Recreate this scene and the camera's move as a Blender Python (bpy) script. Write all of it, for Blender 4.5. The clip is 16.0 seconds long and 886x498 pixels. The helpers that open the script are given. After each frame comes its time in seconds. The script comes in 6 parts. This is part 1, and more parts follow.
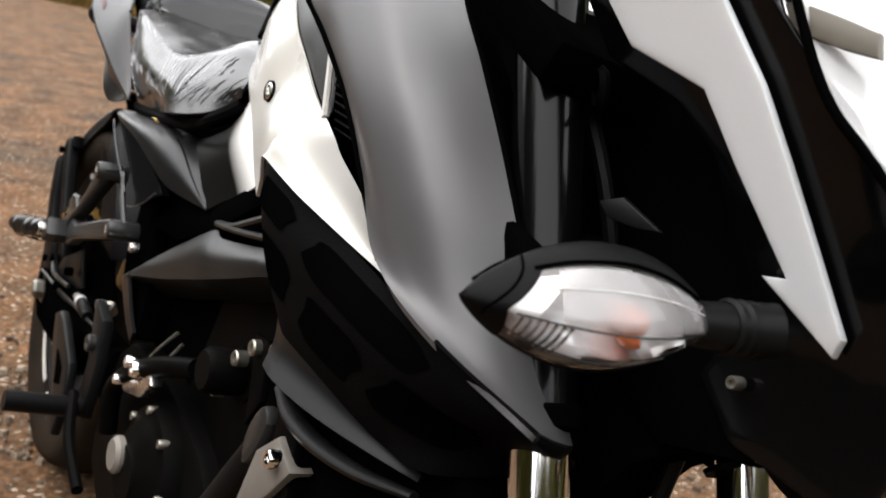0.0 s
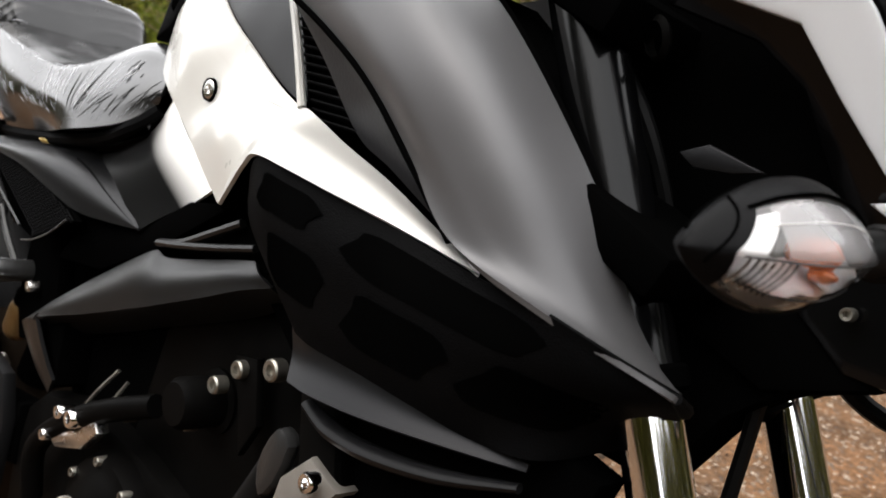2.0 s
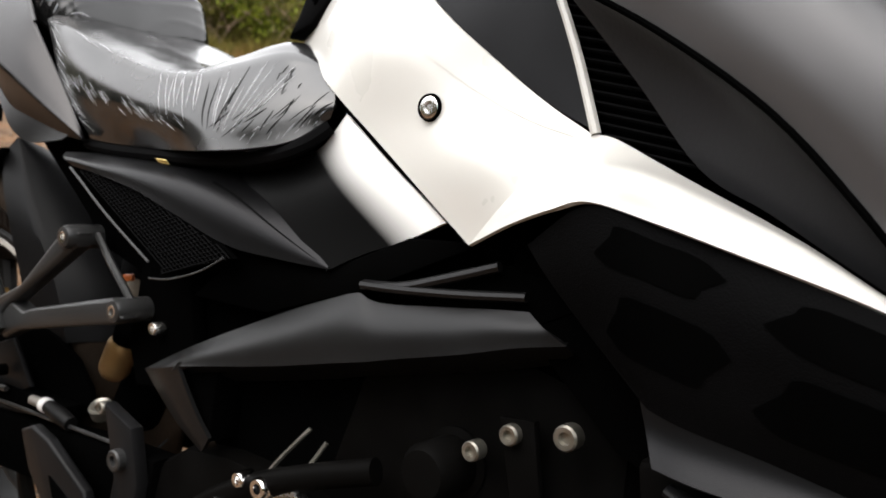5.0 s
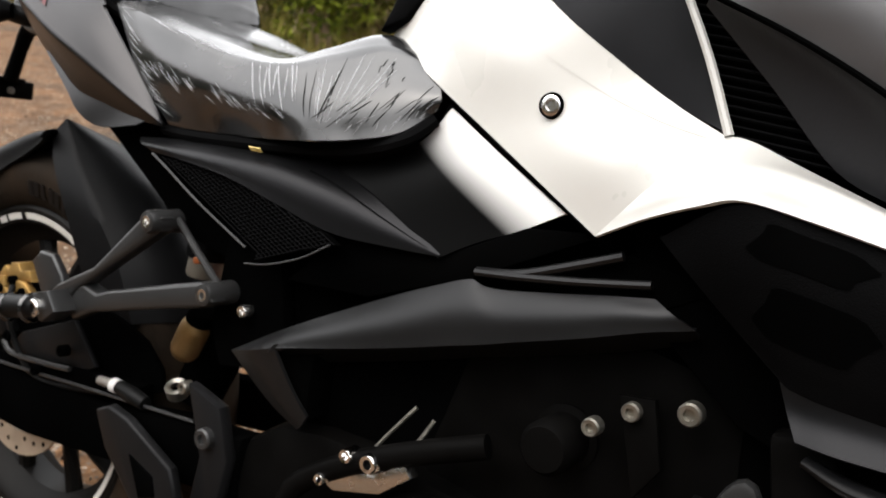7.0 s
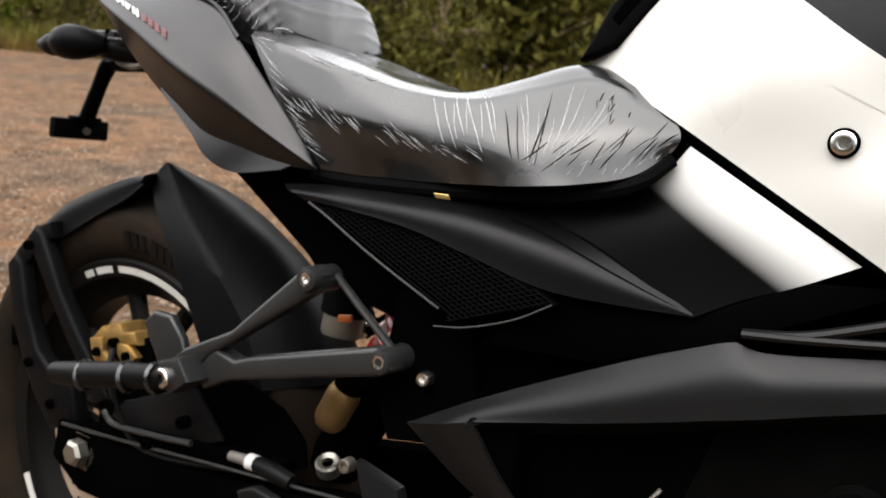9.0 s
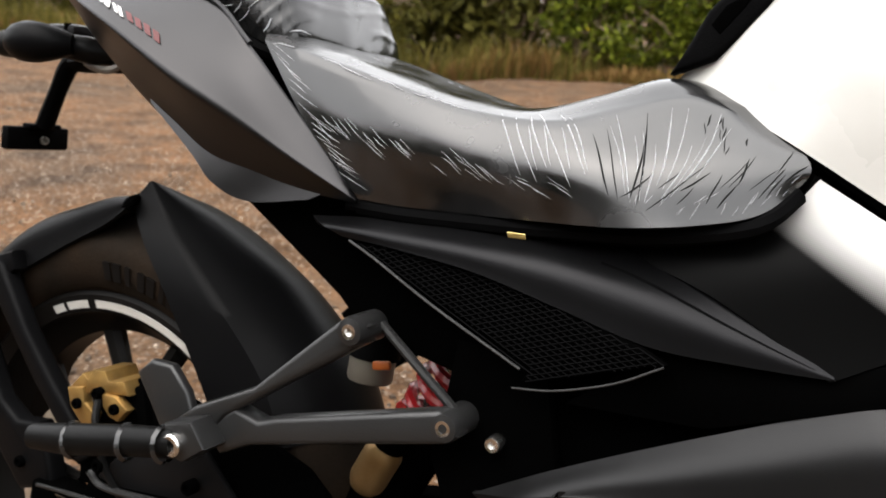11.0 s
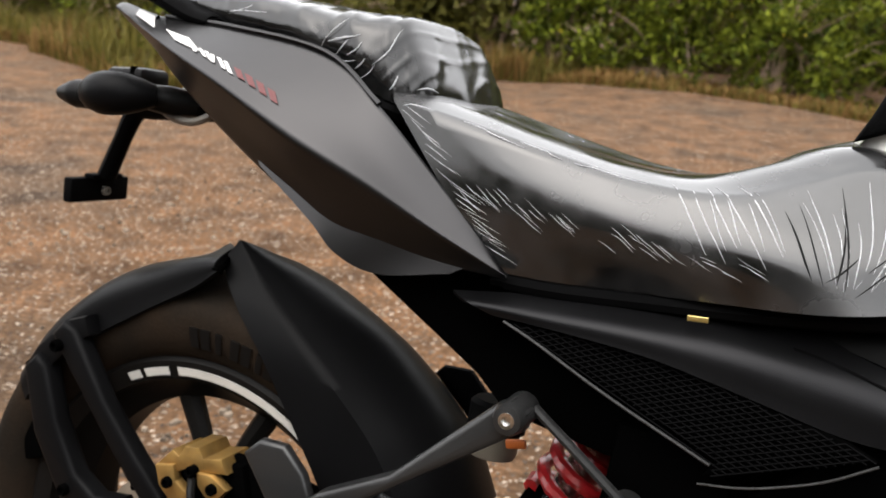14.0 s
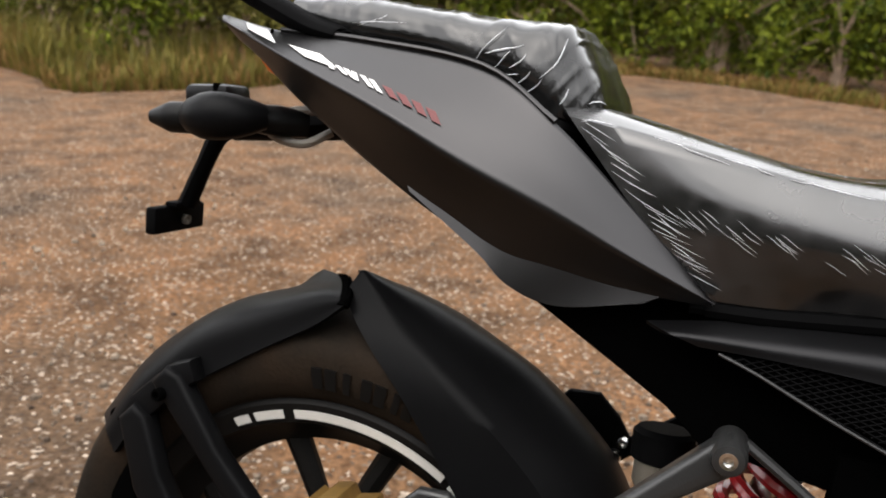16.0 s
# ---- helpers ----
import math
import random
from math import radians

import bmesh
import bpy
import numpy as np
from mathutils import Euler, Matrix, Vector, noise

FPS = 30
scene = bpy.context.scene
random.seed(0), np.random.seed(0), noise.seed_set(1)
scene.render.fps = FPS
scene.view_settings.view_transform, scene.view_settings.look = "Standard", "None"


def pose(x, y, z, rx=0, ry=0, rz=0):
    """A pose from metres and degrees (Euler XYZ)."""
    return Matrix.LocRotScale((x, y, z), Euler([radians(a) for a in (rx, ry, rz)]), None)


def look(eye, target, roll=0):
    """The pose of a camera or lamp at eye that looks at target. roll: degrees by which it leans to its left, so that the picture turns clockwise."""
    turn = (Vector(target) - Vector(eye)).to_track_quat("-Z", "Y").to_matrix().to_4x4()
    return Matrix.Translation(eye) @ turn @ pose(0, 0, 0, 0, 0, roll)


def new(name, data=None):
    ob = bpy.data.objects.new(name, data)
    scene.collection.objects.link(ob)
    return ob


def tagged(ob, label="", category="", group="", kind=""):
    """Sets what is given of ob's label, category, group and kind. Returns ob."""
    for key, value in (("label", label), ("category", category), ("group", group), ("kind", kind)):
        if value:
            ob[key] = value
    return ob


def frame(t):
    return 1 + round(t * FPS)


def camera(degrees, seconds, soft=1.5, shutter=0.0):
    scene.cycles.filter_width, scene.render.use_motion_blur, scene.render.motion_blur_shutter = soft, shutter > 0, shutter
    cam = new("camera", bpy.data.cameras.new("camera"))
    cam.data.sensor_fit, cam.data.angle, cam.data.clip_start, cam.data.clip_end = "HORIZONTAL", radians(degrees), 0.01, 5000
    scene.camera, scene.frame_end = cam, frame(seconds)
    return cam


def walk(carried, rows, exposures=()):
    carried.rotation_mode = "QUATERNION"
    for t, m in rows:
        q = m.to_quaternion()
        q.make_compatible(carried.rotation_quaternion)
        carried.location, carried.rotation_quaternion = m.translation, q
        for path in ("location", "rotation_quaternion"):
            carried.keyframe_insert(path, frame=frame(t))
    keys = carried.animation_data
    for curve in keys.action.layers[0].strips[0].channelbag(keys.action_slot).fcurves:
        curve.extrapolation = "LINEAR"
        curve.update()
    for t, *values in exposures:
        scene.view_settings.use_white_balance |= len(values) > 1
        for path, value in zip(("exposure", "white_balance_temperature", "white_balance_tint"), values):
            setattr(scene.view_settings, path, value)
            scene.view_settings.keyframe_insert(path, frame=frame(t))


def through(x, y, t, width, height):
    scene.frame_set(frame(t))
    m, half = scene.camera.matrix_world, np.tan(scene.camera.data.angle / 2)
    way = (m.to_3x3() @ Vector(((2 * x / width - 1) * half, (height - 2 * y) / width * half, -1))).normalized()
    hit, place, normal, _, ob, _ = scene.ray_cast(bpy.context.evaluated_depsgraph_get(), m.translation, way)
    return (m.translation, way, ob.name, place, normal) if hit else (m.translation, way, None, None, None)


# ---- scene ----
# ---- camera: places and turns beside the upright machine, then leaned with it ----
LEAN = pose(0, 0, 0, -8.5)
cam = camera(54.6, 16.0, soft=1.7)
ROWS = [
    (0.0, 1.5079, -0.4217, 0.8136, 54.17, -9.14, 17.62),
    (0.5, 1.4988, -0.4308, 0.7965, 52.26, -8.96, 15.95),
    (1.0, 1.4670, -0.4572, 0.7701, 50.40, -8.04, 14.09),
    (1.5, 1.4342, -0.4815, 0.7533, 45.96, -6.30, 12.44),
    (2.0, 1.4013, -0.5010, 0.7593, 42.66, -5.72, 12.09),
    (2.5, 1.3653, -0.5210, 0.7812, 41.63, -7.08, 9.71),
    (3.0, 1.3254, -0.5266, 0.7927, 41.92, -7.51, 8.60),
    (3.5, 1.2727, -0.5283, 0.7807, 39.98, -7.45, 8.95),
    (4.0, 1.2083, -0.5516, 0.7765, 38.14, -8.24, 8.43),
    (4.5, 1.1627, -0.5772, 0.7706, 37.36, -8.02, 8.72),
    (7.0, 1.0528, -0.7074, 0.7649, 32.77, -9.52, 9.95),
    (7.5, 0.9940, -0.7340, 0.7480, 32.36, -8.04, 9.32),
    (8.0, 0.9464, -0.7430, 0.7487, 31.90, -7.68, 8.30),
    (8.5, 0.8910, -0.7396, 0.7466, 31.18, -8.00, 8.53),
    (9.0, 0.8265, -0.7396, 0.7444, 30.96, -7.66, 8.68),
    (11.5, 0.6407, -0.6951, 0.7826, 25.03, -9.10, 7.90),
    (12.0, 0.6136, -0.6985, 0.7935, 25.34, -8.98, 7.59),
    (12.5, 0.5898, -0.6984, 0.7984, 24.54, -8.97, 7.84),
    (13.0, 0.5654, -0.7108, 0.7992, 23.81, -9.37, 7.26),
    (13.5, 0.5432, -0.7094, 0.7952, 23.68, -9.06, 7.95),
    (14.0, 0.5094, -0.7111, 0.8027, 23.18, -8.76, 7.52),
    (14.5, 0.4682, -0.7220, 0.8122, 22.22, -8.47, 7.69),
    (15.0, 0.4197, -0.7283, 0.8123, 20.84, -8.58, 7.16),
    (15.5, 0.3659, -0.7279, 0.8047, 19.65, -9.10, 6.72),
    (16.0, 0.3231, -0.7226, 0.8040, 19.20, -9.01, 5.40),
]
walk(cam, [(t, LEAN @ pose(x, y, z, 90 + pitch, 0, yaw) @ pose(0, 0, 0, 0, 0, roll)) for t, x, y, z, yaw, pitch, roll in ROWS])
scene.view_settings.exposure = 1.84
cam.data.dof.use_dof = True
cam.data.dof.focus_distance, cam.data.dof.aperture_fstop = 0.55, 12.0

# ---- world and sun: bright, thinly clouded midday ----
world = bpy.data.worlds.new("world")
scene.world = world
world.use_nodes = True
wn = world.node_tree.nodes
sky = wn.new("ShaderNodeTexSky")
sky.sky_type, sky.sun_disc = "NISHITA", False
sky.sun_elevation, sky.sun_rotation = radians(62), radians(200)
sky.air_density, sky.dust_density, sky.ozone_density = 1.0, 6.0, 0.6
wn["Background"].inputs["Strength"].default_value = 0.12
haze = wn.new("ShaderNodeHueSaturation")
haze.inputs["Saturation"].default_value = 0.45
world.node_tree.links.new(sky.outputs[0], haze.inputs["Color"])
cloud = wn.new("ShaderNodeMix")
cloud.data_type = "RGBA"
cloud.inputs[0].default_value = 0.72
cloud.inputs[7].default_value = (10.8, 10.75, 10.8, 1)
world.node_tree.links.new(haze.outputs[0], cloud.inputs[6])
world.node_tree.links.new(cloud.outputs[2], wn["Background"].inputs["Color"])
sun = new("sun", bpy.data.lights.new("sun", "SUN"))
sun.data.energy, sun.data.angle, sun.data.color = 0.6, radians(70), (1.0, 0.96, 0.91)
sun.matrix_world = look((0, 0, 5), (0.35, 1.2, 0.6))


# ---- materials ----
def material(name, base, rough=0.5, metal=0.0, coat=0.0, spec=0.5, grain=0.0, grain_scale=300.0, vary=0.0, vary_scale=8.0,
             second=None, bump=0.0, dust=0.0):
    """A painted, cast or moulded surface: two scales of noise for colour, roughness and relief, and some dust."""
    m = bpy.data.materials.new(name)
    m.use_nodes = True
    n, l = m.node_tree.nodes, m.node_tree.links
    b = n["Principled BSDF"]
    b.inputs["Roughness"].default_value, b.inputs["Metallic"].default_value = rough, metal
    b.inputs["Coat Weight"].default_value, b.inputs["Coat Roughness"].default_value = coat, 0.06
    b.inputs["Specular IOR Level"].default_value = spec
    co = n.new("ShaderNodeTexCoord")
    big, fine = n.new("ShaderNodeTexNoise"), n.new("ShaderNodeTexNoise")
    big.inputs["Scale"].default_value, big.inputs["Detail"].default_value = vary_scale, 5
    fine.inputs["Scale"].default_value, fine.inputs["Detail"].default_value = grain_scale, 3
    l.new(co.outputs["Object"], big.inputs["Vector"])
    l.new(co.outputs["Object"], fine.inputs["Vector"])
    mix = n.new("ShaderNodeMix")
    mix.data_type = "RGBA"
    other = second or tuple(min(1, c * (1 + vary)) for c in base)
    mix.inputs[6].default_value, mix.inputs[7].default_value = (*base, 1), (*other, 1)
    ramp = n.new("ShaderNodeMapRange")
    ramp.inputs[1].default_value, ramp.inputs[2].default_value = 0.35, 0.68
    l.new(big.outputs["Fac"], ramp.inputs[0])
    l.new(ramp.outputs[0], mix.inputs[0])
    colour = mix.outputs[2]
    if dust:
        d = n.new("ShaderNodeMix")
        d.data_type = "RGBA"
        d.inputs[7].default_value = (0.30, 0.22, 0.15, 1)
        dm = n.new("ShaderNodeMath")
        dm.operation = "MULTIPLY"
        dm.inputs[1].default_value = dust
        l.new(fine.outputs["Fac"], dm.inputs[0])
        l.new(dm.outputs[0], d.inputs[0])
        l.new(colour, d.inputs[6])
        colour = d.outputs[2]
    l.new(colour, b.inputs["Base Color"])
    rr = n.new("ShaderNodeMapRange")
    rr.inputs[3].default_value, rr.inputs[4].default_value = max(0.02, rough - 0.06), min(1, rough + 0.08)
    l.new(big.outputs["Fac"], rr.inputs[0])
    l.new(rr.outputs[0], b.inputs["Roughness"])
    if grain or bump:
        bp = n.new("ShaderNodeBump")
        bp.inputs["Strength"].default_value, bp.inputs["Distance"].default_value = max(grain, bump), 0.002 if grain else 0.01
        l.new((fine if grain else big).outputs["Fac"], bp.inputs["Height"])
        l.new(bp.outputs[0], b.inputs["Normal"])
    return m


MATTE = material("matte_black_plastic", (0.0016, 0.0016, 0.0017), 0.6, grain=0.25, grain_scale=900, vary=0.5, spec=0.015)
FENDER = material("satin_black_plastic", (0.0062, 0.0062, 0.0065), 0.36, metal=0.3, grain=0.05, grain_scale=900, vary=0.4, spec=0.09)
# Near-zero black for dark parts; also painted shade in pockets, slots and holes.
DEEP = material("black_metal_and_recess_shade", (0.0007, 0.0007, 0.0007), 0.8, grain=0.1, vary=0.6, spec=0.0)
GLOSS = material("gloss_black_paint", (0.0012, 0.0012, 0.0013), 0.16, coat=0.10, vary=0.3, spec=0.14)
GREY = material("graphite_satin_paint", (0.072, 0.0710, 0.0730), 0.44, metal=0.45, grain=0.05, grain_scale=1600, vary=0.12, spec=0.3)
TAILGREY = material("graphite_matte_paint", (0.034, 0.0333, 0.034), 0.34, metal=0.97, grain=0.06, grain_scale=1600, vary=0.15, spec=0.3)
FRAMEGREY = material("satin_frame_paint", (0.0145, 0.0145, 0.0148), 0.36, metal=0.75, grain=0.08, grain_scale=1400, vary=0.2, spec=0.3)
SIDEGREY = material("dark_grey_matte_paint", (0.0082, 0.0082, 0.0088), 0.34, metal=0.7, grain=0.08, grain_scale=1400, vary=0.2, spec=0.2)
WHITE = material("pearl_white_paint", (0.46, 0.449, 0.422), 0.28, coat=0.5, vary=0.02)
# Cool white raised above the tank's paint to stand in for brighter light.
LITWHITE = material("lit_cool_white_plastic", (0.66, 0.68, 0.70), 0.32, coat=0.4, vary=0.02)
VINYL = material("black_seat_vinyl", (0.005, 0.005, 0.005), 0.5, vary=0.4, spec=0.05)
RUBBER = material("dusty_tyre_rubber", (0.0054, 0.0045, 0.0037), 0.75, grain=0.4, grain_scale=260, second=(0.015, 0.0095, 0.0060), vary_scale=14, dust=0.03, spec=0.03)
HOSE = material("black_rubber_hose", (0.003, 0.003, 0.003), 0.4, vary=0.5, spec=0.08)
RIM = material("black_rim_paint", (0.003, 0.003, 0.003), 0.42, vary=0.5, dust=0.01, spec=0.05)
STICKER = material("pale_reflective_tape", (0.42, 0.41, 0.385), 0.4, vary=0.12, vary_scale=30, dust=0.08)
GOLD = material("gold_anodised_metal", (0.27, 0.16, 0.042), 0.42, metal=0.8, vary=0.6, vary_scale=60, dust=0.25)
DULLGOLD = material("dusty_gold_metal", (0.13, 0.075, 0.022), 0.45, metal=0.6, vary=0.4, vary_scale=30, dust=0.2)
STEEL = material("bright_steel", (0.62, 0.61, 0.59), 0.25, metal=1.0, vary=0.15, vary_scale=60)
DULLSTEEL = material("zinc_plated_steel", (0.20, 0.19, 0.165), 0.35, metal=0.9, vary=0.4, vary_scale=60)
CHROME = material("polished_chrome", (0.78, 0.78, 0.78), 0.08, metal=1.0)
DISC = material("dusty_brake_steel", (0.32, 0.26, 0.20), 0.5, metal=0.6, vary=0.4, vary_scale=25, dust=0.25)
ALLOY = material("grey_painted_alloy", (0.032, 0.032, 0.032), 0.30, metal=0.6, grain=0.12, grain_scale=600, vary=0.25, spec=0.3)
CAST = material("pale_cast_alloy", (0.13, 0.119, 0.105), 0.55, metal=0.4, vary=0.25, vary_scale=40)
ENGINE = material("dark_engine_alloy", (0.0012, 0.0012, 0.0012), 0.45, vary=0.8, vary_scale=25, dust=0.003, spec=0.012)
RED = material("red_spring_paint", (0.24, 0.008, 0.010), 0.3, coat=0.3, vary=0.2)
SILVER = material("silvered_reflector_paint", (0.88, 0.86, 0.85), 0.3, metal=0.15)
MIRRORED = material("mirrored_reflector_foil", (0.95, 0.95, 0.95), 0.22, metal=0.55, vary=0.05)
AMBER = material("amber_reflector", (0.55, 0.11, 0.012), 0.3, coat=0.3)
GUARD = material("matte_guard_plastic", (0.0026, 0.0026, 0.0028), 0.40, grain=0.12, grain_scale=800, vary=0.35, spec=0.045)
# Darker amber than the lamp parts have.
DULLAMBER = material("dull_amber_reflector", (0.20, 0.05, 0.010), 0.4, vary=0.4, spec=0.3)
DECALW = material("white_decal_print", (0.50, 0.49, 0.48), 0.4, spec=0.2)
DECALR = material("red_decal_print", (0.085, 0.020, 0.020), 0.4, spec=0.2)
YELLOW = material("yellow_warning_print", (0.80, 0.62, 0.22), 0.5)
CLOUDY = material("cloudy_bottle_and_lens_reflection", (0.075, 0.066, 0.052), 0.5, vary=0.2)
SCOOP = material("dark_scoop_plastic", (0.014, 0.014, 0.015), 0.40, grain=0.08, vary=0.2, spec=0.1)


def glass_like(name, tint, rough=0.03, clear=0.85):
    """Thin clear plastic: mostly lets light through, with a gloss."""
    m = bpy.data.materials.new(name)
    m.use_nodes = True
    n, l = m.node_tree.nodes, m.node_tree.links
    b = n["Principled BSDF"]
    b.inputs["Base Color"].default_value = (*tint, 1)
    b.inputs["Roughness"].default_value = rough
    tr, mx = n.new("ShaderNodeBsdfTransparent"), n.new("ShaderNodeMixShader")
    tr.inputs[0].default_value = (*[0.5 + c / 2 for c in tint], 1)
    mx.inputs[0].default_value = 1 - clear
    l.new(tr.outputs[0], mx.inputs[1])
    l.new(b.outputs[0], mx.inputs[2])
    gl, fr, add = n.new("ShaderNodeBsdfGlossy"), n.new("ShaderNodeFresnel"), n.new("ShaderNodeMixShader")
    gl.inputs["Roughness"].default_value, fr.inputs["IOR"].default_value = rough, 1.5
    l.new(fr.outputs[0], add.inputs[0])
    l.new(mx.outputs[0], add.inputs[1])
    l.new(gl.outputs[0], add.inputs[2])
    l.new(add.outputs[0], n["Material Output"].inputs[0])
    return m


LENS = glass_like("clear_lens_plastic", (0.95, 0.95, 0.95), 0.03, 0.95)
FROST = glass_like("milky_lens_plastic", (0.97, 0.93, 0.93), 0.06, 0.70)
FOLD = glass_like("folded_film_and_highlight", (0.80, 0.81, 0.84), 0.14, 0.66)
HEADGLASS = glass_like("clear_headlamp_lens", (0.95, 0.95, 0.95), 0.05, 0.70)


def film_material(name, gloss, haze):
    """Clear packing film drawn tight over black vinyl: smooth and glossy, a little milky in patches."""
    m = bpy.data.materials.new(name)
    m.use_nodes = True
    n, l = m.node_tree.nodes, m.node_tree.links
    b = n["Principled BSDF"]
    co, patch, mix = n.new("ShaderNodeTexCoord"), n.new("ShaderNodeTexNoise"), n.new("ShaderNodeMix")
    patch.inputs["Scale"].default_value, patch.inputs["Detail"].default_value = 22.0, 5
    mix.data_type = "RGBA"
    mix.inputs[6].default_value, mix.inputs[7].default_value = (0.005, 0.005, 0.005, 1), (haze, haze, haze * 1.02, 1)
    ramp, rough = n.new("ShaderNodeMapRange"), n.new("ShaderNodeMapRange")
    ramp.inputs[1].default_value, ramp.inputs[2].default_value = 0.40, 0.75
    rough.inputs[1].default_value, rough.inputs[2].default_value = 0.3, 0.7
    rough.inputs[3].default_value, rough.inputs[4].default_value = 0.08, 0.30
    l.new(co.outputs["Object"], patch.inputs["Vector"])
    l.new(patch.outputs["Fac"], ramp.inputs[0])
    l.new(patch.outputs["Fac"], rough.inputs[0])
    l.new(ramp.outputs[0], mix.inputs[0])
    l.new(mix.outputs[2], b.inputs["Base Color"])
    l.new(rough.outputs[0], b.inputs["Roughness"])
    b.inputs["IOR"].default_value = gloss
    return m


FILM = film_material("clear_packing_film", 1.60, 0.026)
CRUMPLED = film_material("crumpled_packing_film", 1.47, 0.012)


def fade_material():
    """Gloss black panel with a printed white halftone that fades away from its upper front edge."""
    m = material("black_panel_with_white_halftone", (0.002, 0.002, 0.002), 0.34, spec=0.03)
    n, l = m.node_tree.nodes, m.node_tree.links
    b = n["Principled BSDF"]
    co, dot = n.new("ShaderNodeTexCoord"), n.new("ShaderNodeVectorMath")
    dot.operation = "DOT_PRODUCT"
    dot.inputs[1].default_value = (0.453, 0, 0.891)
    l.new(co.outputs["Object"], dot.inputs[0])
    rng = n.new("ShaderNodeMapRange")
    rng.inputs[1].default_value, rng.inputs[2].default_value = 0.920, 0.970
    l.new(dot.outputs["Value"], rng.inputs[0])
    vor = n.new("ShaderNodeTexVoronoi")
    vor.inputs["Scale"].default_value, vor.inputs["Randomness"].default_value = 800, 0.0
    flat = n.new("ShaderNodeVectorMath")
    flat.operation = "MULTIPLY"
    flat.inputs[1].default_value = (1, 0, 1)
    l.new(co.outputs["Object"], flat.inputs[0])
    l.new(flat.outputs[0], vor.inputs["Vector"])
    cmp_, mul = n.new("ShaderNodeMapRange"), n.new("ShaderNodeMath")
    mul.operation = "SUBTRACT"
    l.new(rng.outputs[0], mul.inputs[0])
    dots = n.new("ShaderNodeMath")
    dots.operation = "MULTIPLY"
    dots.inputs[1].default_value = 0.08
    l.new(vor.outputs["Distance"], dots.inputs[0])
    l.new(dots.outputs[0], mul.inputs[1])
    cmp_.inputs[1].default_value, cmp_.inputs[2].default_value = 0.05, 0.85
    l.new(mul.outputs[0], cmp_.inputs[0])
    mx = n.new("ShaderNodeMix")
    mx.data_type = "RGBA"
    mx.inputs[6].default_value, mx.inputs[7].default_value = (0.002, 0.002, 0.002, 1), (0.80, 0.79, 0.77, 1)
    l.new(cmp_.outputs[0], mx.inputs[0])
    l.new(mx.outputs[2], b.inputs["Base Color"])
    return m


FADE = fade_material()


def ground_material():
    m = bpy.data.materials.new("dry_gravelly_earth")
    m.use_nodes = True
    n, l = m.node_tree.nodes, m.node_tree.links
    b = n["Principled BSDF"]
    b.inputs["Roughness"].default_value = 0.95
    b.inputs["Specular IOR Level"].default_value = 0.05
    co = n.new("ShaderNodeTexCoord")

    def tex(scale, detail=6):
        t = n.new("ShaderNodeTexNoise")
        t.inputs["Scale"].default_value, t.inputs["Detail"].default_value = scale, detail
        l.new(co.outputs["Object"], t.inputs["Vector"])
        return t

    def ramp(src, stops):
        r = n.new("ShaderNodeValToRGB")
        while len(r.color_ramp.elements) < len(stops):
            r.color_ramp.elements.new(0.5)
        for e, (p, c) in zip(r.color_ramp.elements, stops):
            e.position, e.color = p, (*c, 1)
        l.new(src, r.inputs[0])
        return r.outputs[0]

    patches = ramp(tex(0.9).outputs["Fac"], [(0.35, (0.082, 0.046, 0.024)), (0.5, (0.096, 0.055, 0.030)), (0.65, (0.064, 0.043, 0.028))])
    blot = ramp(tex(4.5, 7).outputs["Fac"], [(0.36, (0.55, 0.55, 0.56)), (0.5, (0.95, 0.93, 0.9)), (0.66, (1.25, 1.15, 1.05))])
    stain = n.new("ShaderNodeMix")
    stain.data_type, stain.blend_type = "RGBA", "MULTIPLY"
    stain.inputs[0].default_value = 1
    l.new(patches, stain.inputs[6])
    l.new(blot, stain.inputs[7])
    patches = stain.outputs[2]
    vor = n.new("ShaderNodeTexVoronoi")
    vor.inputs["Scale"].default_value = 120
    l.new(co.outputs["Object"], vor.inputs["Vector"])
    grit = ramp(tex(60, 8).outputs["Fac"], [(0.3, (0.45, 0.42, 0.40)), (0.55, (1, 1, 1)), (0.75, (1.5, 1.45, 1.4))])
    mul = n.new("ShaderNodeMix")
    mul.data_type, mul.blend_type = "RGBA", "MULTIPLY"
    mul.inputs[0].default_value = 1
    l.new(patches, mul.inputs[6])
    l.new(grit, mul.inputs[7])
    stone = n.new("ShaderNodeMix")
    stone.data_type = "RGBA"
    pick = n.new("ShaderNodeMapRange")
    pick.inputs[1].default_value, pick.inputs[2].default_value = 0.80, 0.86
    sep = n.new("ShaderNodeSeparateColor")
    l.new(vor.outputs["Color"], sep.inputs[0])
    l.new(sep.outputs[0], pick.inputs[0])
    l.new(pick.outputs[0], stone.inputs[0])
    l.new(mul.outputs[2], stone.inputs[6])
    grey = ramp(sep.outputs[1], [(0.0, (0.028, 0.022, 0.018)), (0.6, (0.105, 0.077, 0.056)), (1.0, (0.30, 0.25, 0.20))])
    l.new(grey, stone.inputs[7])
    l.new(stone.outputs[2], b.inputs["Base Color"])
    bp = n.new("ShaderNodeBump")
    bp.inputs["Strength"].default_value, bp.inputs["Distance"].default_value = 0.8, 0.012
    l.new(tex(60, 8).outputs["Fac"], bp.inputs["Height"])
    l.new(bp.outputs[0], b.inputs["Normal"])
    return m


GROUND = ground_material()


